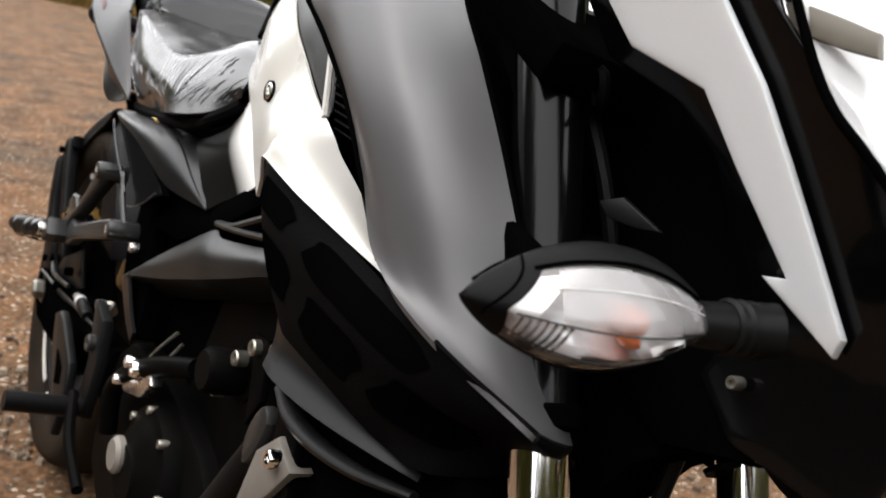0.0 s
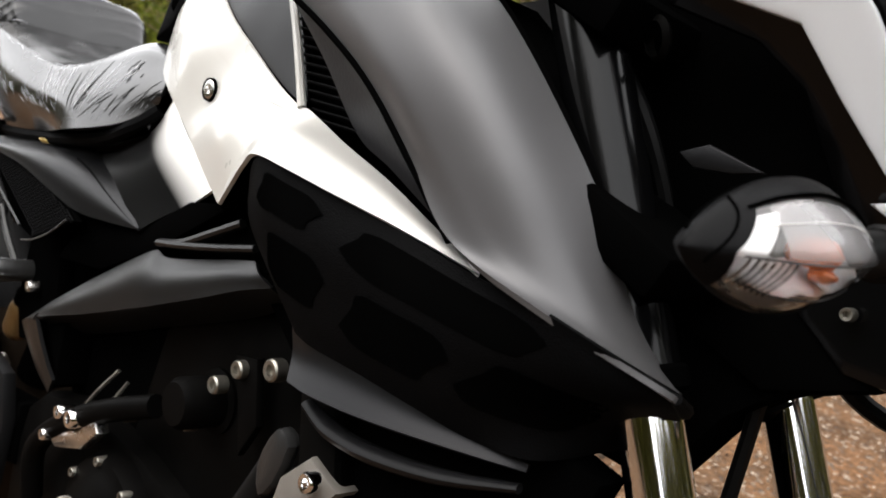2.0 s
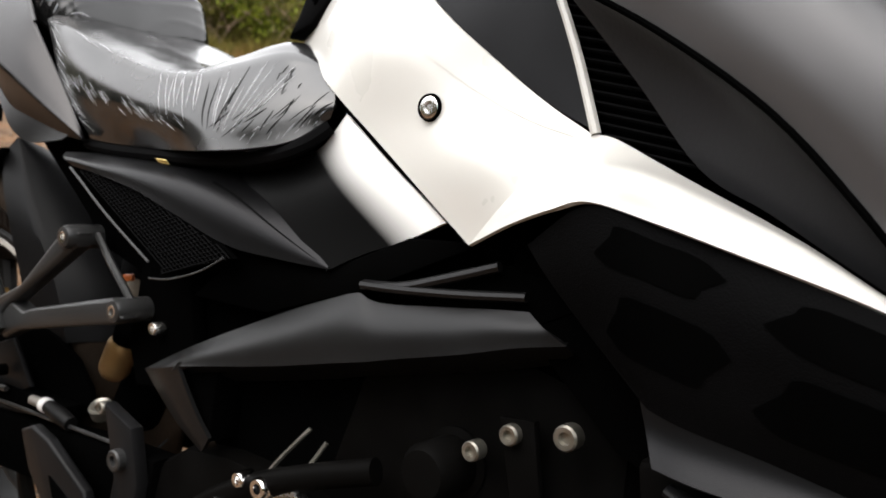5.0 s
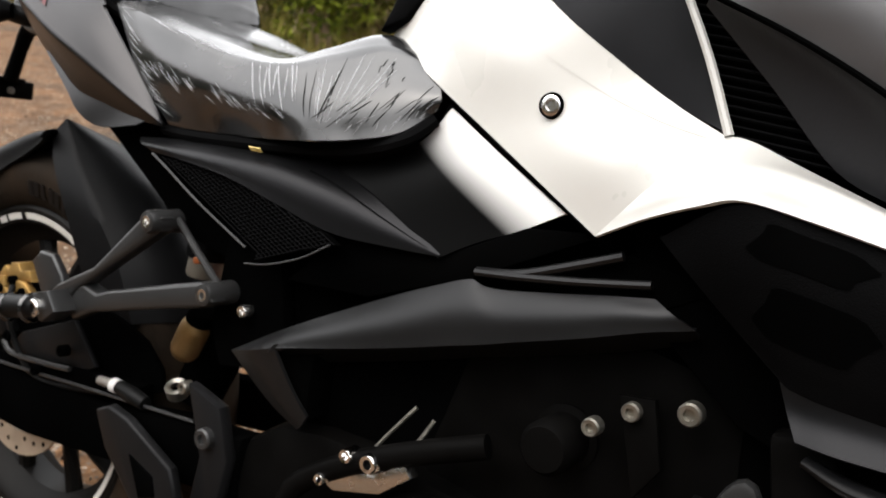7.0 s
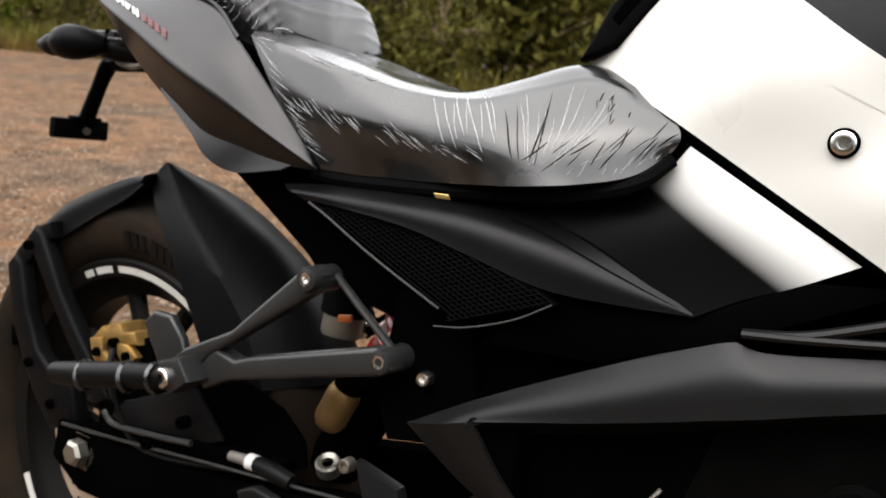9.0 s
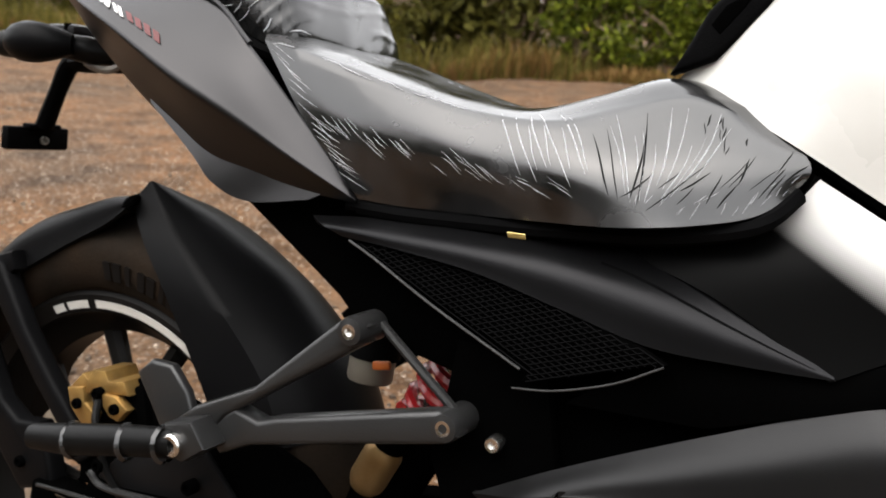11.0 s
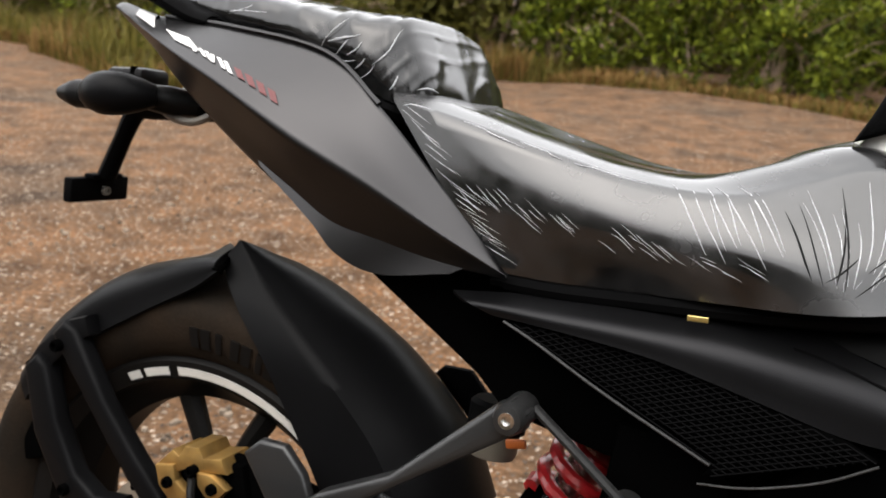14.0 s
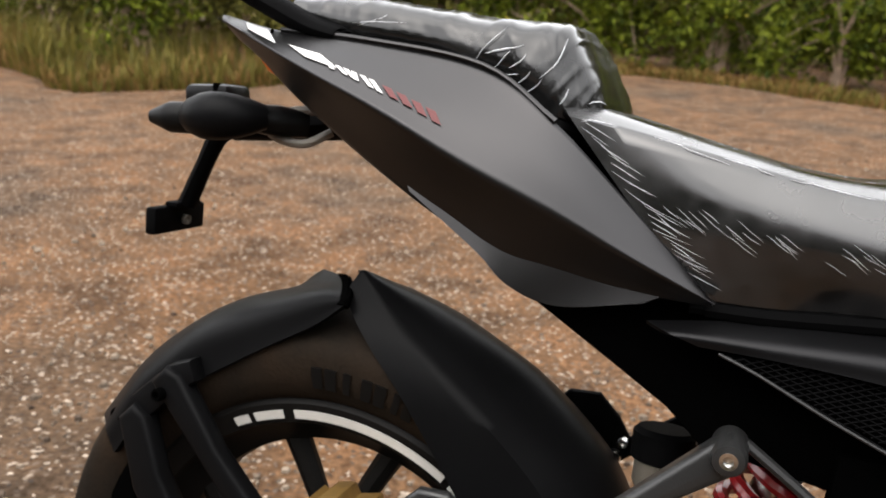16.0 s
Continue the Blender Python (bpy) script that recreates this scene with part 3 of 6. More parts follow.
def brake_caliper():
    c = group("rear_caliper", label="gold brake caliper over the rear disc")
    part("caliper_body", plate([(-0.014, 0.446), (0.002, 0.464), (0.010, 0.460), (0.016, 0.471), (0.032, 0.474), (0.038, 0.465), (0.058, 0.470), (0.066, 0.457), (0.044, 0.453), (0.020, 0.450), (0.0, 0.438)], -0.102, -0.060, 0.002), GOLD, c)
    part("caliper_leg", plate([(-0.014, 0.446), (0.008, 0.452), (0.012, 0.437), (0.027, 0.428), (0.024, 0.414), (0.012, 0.410), (-0.008, 0.427)], -0.106, -0.094, 0.003), GOLD, c)
    part("caliper_leg", plate([(0.034, 0.452), (0.052, 0.454), (0.070, 0.444), (0.058, 0.429), (0.046, 0.431), (0.036, 0.440)], -0.106, -0.094, 0.003), GOLD, c)
    part("piston_housing", plate([(0.0, 0.455), (0.075, 0.465), (0.085, 0.43), (0.05, 0.405), (0.015, 0.405)], -0.092, -0.055, 0.004), DEEP, c)
    part("bracket", plate([(0.0, 0.40), (0.07, 0.455), (0.10, 0.43), (0.05, 0.33), (0.0, 0.31)], -0.062, -0.052, 0.002, 3), DEEP, c)
    part("brake_hose", tube([(0.030, -0.105, 0.445), (0.042, -0.116, 0.42), (0.065, -0.112, 0.37), (0.12, -0.105, 0.345), (0.3, -0.104, 0.385)], 0.004, 8), HOSE, c)
    for p in ((0.004, 0.434), (0.030, 0.452), (0.055, 0.442)):
        bolt((p[0], -0.105, p[1]), 0.0055, c, DEEP)
    return c


brake_caliper()


def swingarm():
    s = group("swingarm", label="black box-section swingarm with a brace")
    for side in (-1, 1):
        y0, y1 = (-0.112, -0.078) if side < 0 else (0.078, 0.112)
        part("arm", plate([(-0.055, 0.288), (-0.05, 0.335), (0.02, 0.338), (0.125, 0.345), (0.24, 0.358), (0.36, 0.385), (0.47, 0.40), (0.47, 0.33), (0.36, 0.315), (0.24, 0.292), (0.1, 0.268), (0.0, 0.262)], y0, y1, 0.005), DEEP, s)
    part("brace", plate([(0.02, 0.338), (0.03, 0.366), (0.055, 0.362), (0.18, 0.382), (0.30, 0.398), (0.30, 0.378), (0.19, 0.358)], -0.108, -0.086, 0.003), DEEP, s)
    # Thin pale tubes stand in for highlights along the brace and arm edges.
    part("brace_edge_highlight", tube([(0.033, -0.112, 0.372), (0.055, -0.113, 0.363), (0.12, -0.114, 0.371), (0.18, -0.114, 0.381)], 0.0035, 8), ALLOY, s)
    part("arm_edge_highlight", tube([(-0.040, -0.112, 0.334), (0.08, -0.1135, 0.350), (0.191, -0.1135, 0.366), (0.30, -0.1135, 0.381), (0.40, -0.112, 0.394)], 0.002, 8), ALLOY, s)
    part("gusset", plate([(0.022, 0.350), (0.055, 0.389), (0.163, 0.437), (0.213, 0.392), (0.183, 0.376)], -0.104, -0.096, 0.003), FENDER, s)
    part("chain_guide", plate([(-0.01, 0.338), (0.01, 0.42), (0.06, 0.47), (0.17, 0.46), (0.27, 0.44), (0.31, 0.39), (0.2, 0.36)], -0.084, -0.076, 0.002, 2), DEEP, s)
    part("axle_nut", lathe([(0, -0.128), (0.012, -0.128), (0.016, -0.124), (0.016, -0.112), (0.024, -0.112), (0.024, -0.106)], (0, 0, 0.312), 6), DULLSTEEL, s)
    for x, z in ((0.05, 0.385), (0.165, 0.40), (0.115, 0.36)):
        bolt((x, -0.115, z), 0.007, s, DEEP)
    h = part("hose_fitting", tube([(0.236, -0.112, 0.386), (0.262, -0.112, 0.389)], 0.0055, 12), CAST, s, "steel hose fitting")
    part("fitting_ring", tube([(0.262, -0.112, 0.389), (0.272, -0.112, 0.3895)], 0.0085, 14), DECALW, s, "white plastic ring")
    part("fitting_sleeve", tube([(0.272, -0.112, 0.3895), (0.298, -0.112, 0.388), (0.320, -0.112, 0.386)], [0.008, 0.0095, 0.008], 12), HOSE, s)
    part("pivot_cap", lathe([(0.006, 0.0), (0.0105, 0.002), (0.0125, 0.0), (0.0125, -0.012)], (0.349, -0.098, 0.414), 18, axis=(0.1, -0.5, 0.9)), DULLSTEEL, s, "dull steel pivot cap")
    return s


swingarm()


def mudguards():
    inner = group("inner_mudguard", label="satin black inner mudguard before the rear wheel")
    near = [[(0.012, -0.044, 0.660), (0.006, -0.054, 0.637), (0.034, -0.068, 0.604), (0.076, -0.077, 0.562), (0.128, -0.081, 0.496), (0.156, -0.083, 0.456), (0.178, -0.084, 0.41)],
            [(0.0135, -0.042, 0.6605), (0.048, -0.052, 0.628), (0.090, -0.064, 0.598), (0.137, -0.073, 0.564), (0.184, -0.077, 0.526), (0.209, -0.078, 0.498), (0.238, -0.079, 0.45)],
            [(0.016, -0.036, 0.659), (0.058, -0.030, 0.636), (0.100, -0.034, 0.613), (0.152, -0.038, 0.582), (0.206, -0.042, 0.540), (0.235, -0.044, 0.508), (0.262, -0.046, 0.455)]]
    far = [[(0.024, 0.0, 0.646), (0.066, 0.0, 0.633), (0.110, 0.0, 0.614), (0.165, 0.0, 0.587), (0.218, 0.0, 0.546), (0.250, 0.0, 0.510), (0.278, 0.0, 0.455)],
           [(0.040, 0.050, 0.625), (0.080, 0.052, 0.612), (0.120, 0.055, 0.592), (0.170, 0.058, 0.562), (0.215, 0.060, 0.524), (0.245, 0.062, 0.49), (0.27, 0.064, 0.44)],
           [(0.060, 0.074, 0.585), (0.100, 0.076, 0.570), (0.135, 0.078, 0.545), (0.17, 0.080, 0.515), (0.20, 0.082, 0.48), (0.22, 0.083, 0.45), (0.24, 0.084, 0.41)]]
    part("guard", skin(sheet(near + far, 5, 6, (1,)), 0.004, (0, 0, -1)), GUARD, inner, sharp=45)
    rear = group("rear_mudguard", label="satin black tyre hugger with twin side arms")
    edge = [(0.012, -0.072, 0.634), (-0.014, -0.074, 0.612), (-0.062, -0.076, 0.583), (-0.120, -0.078, 0.546), (-0.150, -0.079, 0.527), (-0.19, -0.079, 0.490), (-0.218, -0.078, 0.450)]
    ridge = [(0.010, -0.064, 0.642), (-0.022, -0.064, 0.636), (-0.070, -0.065, 0.616), (-0.130, -0.066, 0.587), (-0.165, -0.067, 0.561), (-0.205, -0.067, 0.522), (-0.240, -0.066, 0.470)]
    crown = [(-0.024, 0, 0.641), (-0.045, 0, 0.634), (-0.081, 0, 0.622), (-0.126, 0, 0.607), (-0.172, 0, 0.581), (-0.230, 0, 0.533), (-0.285, 0, 0.461)]
    def swept(row):
        """The far side's copy of a row, its front end drawn back round the wheel."""
        out = []
        for x, y, z in row:
            r, back = math.hypot(x, z - 0.312), x - 0.09 * max(0.0, (x + 0.13) / 0.14)
            out.append((back, -y, 0.312 + math.sqrt(r * r - back * back)))
        return out
    part("guard", skin(sheet([edge, ridge, crown, swept(ridge), swept(edge)], 6, 6), 0.006, (0.3, 0, -1)), GUARD, rear, sharp=60)
    part("guard_lip", tube([(0.010, -0.070, 0.632), (0.008, -0.060, 0.640), (-0.022, 0.0, 0.639), (-0.058, 0.045, 0.626), (-0.080, 0.066, 0.606)], 0.0055, 8), DEEP, rear)
    part("side_arm", plate([(-0.164, 0.538), (-0.122, 0.490), (-0.073, 0.435), (-0.019, 0.384), (-0.000, 0.363), (0.020, 0.379), (0.003, 0.399), (-0.043, 0.440), (-0.089, 0.487), (-0.133, 0.549), (-0.149, 0.555)], -0.100, -0.078, 0.006, segs=3), GUARD, rear)
    part("side_arm", plate([(-0.197, 0.498), (-0.178, 0.431), (-0.150, 0.389), (-0.120, 0.348), (-0.080, 0.311), (-0.031, 0.329), (-0.044, 0.373), (-0.060, 0.393), (-0.091, 0.387), (-0.119, 0.403), (-0.149, 0.451), (-0.167, 0.504), (-0.181, 0.514)], -0.102, -0.078, 0.006, segs=3), GUARD, rear)
    part("arm_web", plate([(-0.206, 0.490), (-0.188, 0.519), (-0.149, 0.555), (-0.126, 0.564), (-0.119, 0.545), (-0.144, 0.525), (-0.173, 0.496)], -0.094, -0.074, 0.004), GUARD, rear)
    part("flap", plate([(-0.236, 0.485), (-0.218, 0.500), (-0.205, 0.44), (-0.200, 0.385), (-0.228, 0.375), (-0.238, 0.42)], -0.066, 0.066, 0.004), DEEP, rear)
    for x, z in ((-0.150, 0.530), (-0.128, 0.385), (-0.078, 0.345)):
        bolt((x, -0.102, z), 0.006, rear, DEEP)
    part("paint_fleck", lathe([(0, 0.0008), (0.0016, 0.0006), (0.0018, 0)], (-0.112, -0.0735, 0.578), 8, axis=(-0.3, -0.9, 0.3)), DECALW, rear)
    return inner, rear


mudguards()


TAIL = [
    [(-0.119, -0.075, 0.869), (-0.052, -0.094, 0.857), (0.028, -0.103, 0.853), (0.127, -0.108, 0.840), (0.189, -0.123, 0.804), (0.251, -0.123, 0.750), (0.308, -0.123, 0.697)],
    [(-0.112, -0.089, 0.867), (-0.028, -0.119, 0.842), (0.048, -0.131, 0.826), (0.132, -0.135, 0.802), (0.195, -0.138, 0.772), (0.254, -0.132, 0.733), (0.310, -0.125, 0.696)],
    [(-0.101, -0.106, 0.862), (-0.011, -0.136, 0.829), (0.063, -0.151, 0.802), (0.135, -0.154, 0.769), (0.199, -0.148, 0.743), (0.255, -0.139, 0.718), (0.312, -0.127, 0.694)],
    [(-0.092, -0.096, 0.849), (-0.025, -0.112, 0.816), (0.047, -0.125, 0.780), (0.117, -0.131, 0.746), (0.176, -0.133, 0.722), (0.239, -0.126, 0.703), (0.311, -0.125, 0.693)],
    [(-0.079, -0.085, 0.837), (-0.031, -0.098, 0.804), (0.039, -0.110, 0.762), (0.106, -0.118, 0.726), (0.158, -0.124, 0.705), (0.226, -0.119, 0.692), (0.310, -0.122, 0.691)],
]


def strip_on(rows, u0, u1, v0, v1, lift=0.0012, slant=0.0, kinks=(), rounded=0.0, rise=0.0):
    """A thin piece, print or painted shade, that lies on a surface: u across its rows, v along them, both 0 to 1."""
    g = sheet(rows, 12, 24, kinks)
    h, w = g.shape[0] - 1, g.shape[1] - 1
    nu, nv = 4, max(4, int((v1 - v0) * 60))
    out = []
    for i in range(nu + 1):
        line = []
        for j in range(nv + 1):
            ends = max(0.0, 1 - min(j, nv - j) / nv / rounded) if rounded else 0.0
            inset = 0.30 * (1 - math.sqrt(1 - ends * ends))
            u = u0 + (u1 - u0) * (inset + (1 - 2 * inset) * i / nu) + rise * j / nv
            v = v0 + (v1 - v0) * j / nv + slant * (i / nu)
            a, b = min(max(u * h, 0), h), min(max(v * w, 0), w)
            i0, j0 = min(int(a), h - 1), min(int(b), w - 1)
            fa, fb = a - i0, b - j0
            p = (g[i0, j0] * (1 - fa) * (1 - fb) + g[i0 + 1, j0] * fa * (1 - fb) + g[i0, j0 + 1] * (1 - fa) * fb + g[i0 + 1, j0 + 1] * fa * fb)
            line.append(p + np.array((0, -lift, lift * 0.5)))
        out.append(line)
    return skin(out, 0)


def tail():
    t = group("tail_unit", label="matte graphite tail unit with white and red lettering bars")
    right = skin(sheet(TAIL, 7, 8, (2,)), 0.0025)
    left = mirrored(right)
    part("tail_panel", right, TAILGREY, t, sharp=130)
    part("tail_panel", left, TAILGREY, t, sharp=130)
    lip = [[(0.073, -0.116, 0.757), (0.130, -0.123, 0.727), (0.184, -0.125, 0.705), (0.235, -0.121, 0.699), (0.286, -0.120, 0.698)],
           [(0.082, -0.120, 0.743), (0.140, -0.128, 0.707), (0.168, -0.129, 0.685), (0.205, -0.126, 0.675), (0.264, -0.123, 0.686)]]
    part("tail_lip", skin(sheet(lip, 4, 8), 0.002), TAILGREY, t, "lighter grey lower lip")
    part("tail_core", plate([(-0.11, 0.855), (-0.02, 0.845), (0.12, 0.83), (0.2, 0.79), (0.34, 0.70), (0.33, 0.68), (0.17, 0.69), (0.05, 0.755), (-0.06, 0.82)], -0.066, 0.066, 0.006), DEEP, t)
    part("tail_lamp", plate([(-0.118, 0.862), (-0.06, 0.855), (-0.055, 0.812), (-0.085, 0.825)], -0.06, 0.06, 0.004), AMBER, t, "red-amber tail lamp at the end")
    # printed graphics: a tapering white flash and bars in white and red where the model lettering is
    part("tail_graphic", strip_on(TAIL, 0.05, 0.30, 0.065, 0.130, kinks=(2,)), DECALW, t, "white printed flash")
    part("tail_graphic", strip_on(TAIL, 0.20, 0.30, 0.165, 0.235, slant=0.030, kinks=(2,)), DECALW, t, "white printed flash")
    for k in range(6):
        part("lettering_bar", strip_on(TAIL, 0.265 + 0.004 * k, 0.325 + 0.006 * k, 0.245 + 0.0165 * k, 0.256 + 0.0165 * k, slant=0.014 if k % 3 else 0.002, kinks=(2,)), DECALW, t)
    for k in range(4):
        part("lettering_bar", strip_on(TAIL, 0.292 + 0.006 * k, 0.352 + 0.006 * k, 0.352 + 0.024 * k, 0.368 + 0.024 * k, slant=0.012, kinks=(2,)), DECALR, t)
    part("panel_lip", tube([(x, y, z + 0.001) for x, y, z in TAIL[0][1:5]], 0.0022, 8, 6), TAILGREY, t)
    part("panel_seam", tube([(-0.060, -0.0955, 0.857), (-0.056, -0.104, 0.849)], 0.0015, 6), DEEP, t)
    return t


tail()


def grab_rail():
    g = group("grab_rail", label="black plastic grab rail above the tail")
    for s in (-1, 1):
        bm = tube([(0.004, -0.092, 0.854), (0.0, -0.090, 0.856), (-0.03, -0.088, 0.863), (-0.08, -0.090, 0.885), (-0.135, -0.086, 0.912), (-0.185, -0.06, 0.932), (-0.20, 0.0, 0.938)], [0.011, 0.014, 0.016, 0.018, 0.018, 0.016, 0.015], 12, 6, 0.6)
        part("rail", bm if s < 0 else mirrored(bm), MATTE, g)
    return g


grab_rail()


def seat_rows(side, crown):
    """Rows from one lower edge over the crown to the other, from points of the near half."""
    other = [[(x, -y, z) for x, y, z in r] for r in side[::-1]]
    return side + [crown] + other


RIDER = [
    [(0.306, -0.112, 0.694), (0.347, -0.112, 0.695), (0.402, -0.109, 0.699), (0.464, -0.122, 0.705), (0.526, -0.134, 0.712), (0.571, -0.125, 0.721), (0.607, -0.112, 0.734), (0.626, -0.094, 0.757)],
    [(0.262, -0.122, 0.738), (0.310, -0.127, 0.742), (0.375, -0.130, 0.740), (0.435, -0.130, 0.738), (0.495, -0.129, 0.742), (0.546, -0.119, 0.753), (0.592, -0.105, 0.766), (0.629, -0.093, 0.771)],
    [(0.196, -0.112, 0.809), (0.255, -0.115, 0.799), (0.332, -0.116, 0.784), (0.400, -0.116, 0.773), (0.461, -0.112, 0.774), (0.505, -0.094, 0.790), (0.549, -0.079, 0.804), (0.594, -0.067, 0.800)],
    [(0.172, -0.072, 0.825), (0.230, -0.075, 0.813), (0.305, -0.078, 0.796), (0.375, -0.078, 0.783), (0.430, -0.075, 0.782), (0.477, -0.067, 0.798), (0.519, -0.055, 0.816), (0.555, -0.045, 0.816)],
]
RIDER_CROWN = [(0.165, 0, 0.826), (0.220, 0, 0.815), (0.290, 0, 0.798), (0.360, 0, 0.784), (0.410, 0, 0.781), (0.455, 0, 0.790), (0.490, 0, 0.810), (0.522, 0, 0.822)]
PILLION = [
    [(-0.045, -0.078, 0.866), (0.02, -0.086, 0.853), (0.09, -0.092, 0.842), (0.14, -0.098, 0.826), (0.174, -0.100, 0.812), (0.194, -0.094, 0.806), (0.206, -0.084, 0.804), (0.203, -0.070, 0.802)],
    [(-0.050, -0.080, 0.877), (0.02, -0.090, 0.869), (0.09, -0.098, 0.860), (0.142, -0.103, 0.851), (0.174, -0.101, 0.842), (0.194, -0.093, 0.829), (0.210, -0.082, 0.812), (0.207, -0.066, 0.802)],
    [(-0.052, -0.064, 0.886), (0.02, -0.074, 0.884), (0.09, -0.080, 0.877), (0.142, -0.083, 0.873), (0.174, -0.081, 0.871), (0.187, -0.078, 0.862), (0.212, -0.070, 0.820), (0.209, -0.055, 0.802)],
]
PILLION_CROWN = [(-0.055, 0, 0.895), (0.02, 0, 0.891), (0.09, 0, 0.884), (0.142, 0, 0.880), (0.174, 0, 0.878), (0.188, 0, 0.869), (0.216, 0, 0.818), (0.212, 0, 0.802)]


def crumple(seed, size):
    """Height of the film over the cover: creased facets of a few centimetres, with a gap of 1.5 mm."""
    def wave(u, v, p):
        x, y, z = p
        bend = 0.5 * noise.noise((x * 9, y * 9, z * 9 + seed))
        h = 0.6 * (0.5 - abs(noise.noise((x * 20 + z * 14, y * 12 - z * 8, seed))))
        h += 0.8 * max(0.0, 0.22 - abs(noise.noise((x * 42 - z * 30 + bend * 2, y * 9 + z * 8, seed + 4))))
        h += 0.5 * max(0.0, 0.20 - abs(noise.noise((x * 70 + z * 34 + bend * 3, y * 14 - z * 12, seed + 7))))
        return 0.0015 + size * h
    return wave


def film_folds(full, ridges, parent, rider):
    """Pinched folds of the film, and lines that paint its highlight and dark reflections: thin ridges that lie on it,
    gathered at the seat's waist and along its sides.
    """
    g = sheet(full, 8, 12, ridges)
    h, w = g.shape[0] - 1, g.shape[1] - 1
    rnd = random.Random(21)

    def on(u, v):
        a, b = min(max(u, 0), 0.999) * h, min(max(v, 0), 0.999) * w
        i, j = int(a), int(b)
        fa, fb = a - i, b - j
        p = g[i, j] * (1 - fa) * (1 - fb) + g[i + 1, j] * fa * (1 - fb) + g[i, j + 1] * (1 - fa) * fb + g[i + 1, j + 1] * fa * fb
        across, along = g[i + 1, j] - g[i, j], g[i, j + 1] - g[i, j]
        n = np.cross(along, across)
        return p, n / np.linalg.norm(n) * (1 if n[1] < 0 else -1)

    def fold(a, b, r, bow=0.0, lift=0.0016):
        pts, wob = [], rnd.uniform(0, 6)
        for k in range(9):
            q = k / 8
            v = a[1] + (b[1] - a[1]) * q + bow * math.sin(math.pi * q) + 0.0008 * math.sin(wob + 7 * q)
            p, n = on(a[0] + (b[0] - a[0]) * q, v)
            pts.append(p + n * lift)
        return tube(pts, [r * 0.25, r * 0.9, r, r * 0.8, r * 0.15], 5, 1)

    strong, fine, dark = [], [], []
    if not rider:
        for k in range(13):
            v, low = rnd.uniform(0.0, 0.80), rnd.uniform(0.02, 0.16)
            strong.append(fold((low, v), (low + rnd.uniform(0.05, 0.20), v + rnd.uniform(0.03, 0.10)), rnd.uniform(0.0004, 0.0009), rnd.uniform(-0.01, 0.01), 0.0040))
        tagged(part("film_fold", joined(*strong), FOLD, parent, "white fold and highlight lines of the film", sharp=80), kind="stuff")
        return
    # long pale pulls at the waist, nearly parallel
    for k in range(9):
        v = 0.455 + 0.125 * k / 8 + rnd.uniform(-0.005, 0.005)
        strong.append(fold((rnd.uniform(0.235, 0.31), v + 0.030), (rnd.uniform(0.05, 0.15), v), rnd.uniform(0.0004, 0.0009), rnd.uniform(-0.003, 0.004)))
    # a fan of pale pulls from the waist's foot towards the nose's crest
    for k in range(11):
        f = (k + rnd.uniform(-0.3, 0.3)) / 10
        a, b = (0.03, 0.60 + 0.05 * f), (0.27 - 0.05 * f, 0.68 + 0.24 * f)
        q0, q1 = rnd.uniform(0.10, 0.40), rnd.uniform(0.65, 1.0)
        strong.append(fold((a[0] + (b[0] - a[0]) * q0, a[1] + (b[1] - a[1]) * q0), (a[0] + (b[0] - a[0]) * q1, a[1] + (b[1] - a[1]) * q1), rnd.uniform(0.0002, 0.0006), rnd.uniform(-0.004, 0.004)))
    # black ridges painted in for the dark that the film's creases reflect
    for k in range(6):
        f = k / 5
        dark.append(fold((0.035 + rnd.uniform(0, 0.05), 0.585 + 0.05 * f), (0.12 + rnd.uniform(0, 0.12), 0.625 + 0.15 * f), rnd.uniform(0.0004, 0.0008), rnd.uniform(-0.004, 0.004)))
    for k in range(15):
        u, v = rnd.uniform(0.03, 0.12), 0.68 + 0.25 * k / 14
        dark.append(fold((u, v), (u + rnd.uniform(0.03, 0.07), v + rnd.uniform(0.04, 0.08)), rnd.uniform(0.0003, 0.0008)))
    for k in range(9):
        u, v = rnd.uniform(0.14, 0.20), rnd.uniform(0.80, 0.88)
        dark.append(fold((u, v), (u + rnd.uniform(0.008, 0.03), v + rnd.uniform(0.01, 0.03)), rnd.uniform(0.0003, 0.0007)))
    # pale lines along the top ridge stand in for its white highlight
    for k in range(4):
        v = 0.03 + 0.10 * k + rnd.uniform(-0.02, 0.02)
        strong.append(fold((0.252 + rnd.uniform(-0.006, 0.006), v), (0.252 + rnd.uniform(-0.008, 0.008), v + rnd.uniform(0.06, 0.12)), 0.0006))
    # short crinkles along the flank, at the rear edge and over the foot of the nose
    for k in range(40):
        v = rnd.uniform(0.05, 0.56)
        mid = 0.150 - 0.12 * v + rnd.gauss(0, 0.012)
        ln = rnd.uniform(0.006, 0.018)
        fine.append(fold((mid + ln, v - rnd.uniform(0.006, 0.016)), (mid - ln, v + rnd.uniform(0.004, 0.010)), rnd.uniform(0.00014, 0.00028)))
    for k in range(22):
        u = 0.05 + 0.20 * k / 21
        v = rnd.uniform(0.0, 0.03)
        fine.append(fold((u, v), (u - rnd.uniform(0.015, 0.035), v + rnd.uniform(0.02, 0.06)), rnd.uniform(0.00016, 0.00036)))
    for k in range(16):
        v, u = 0.62 + 0.33 * k / 15, rnd.uniform(0.01, 0.06)
        fine.append(fold((u, v), (u + rnd.uniform(0.01, 0.04), v + rnd.uniform(0.015, 0.04)), rnd.uniform(0.00015, 0.0003)))
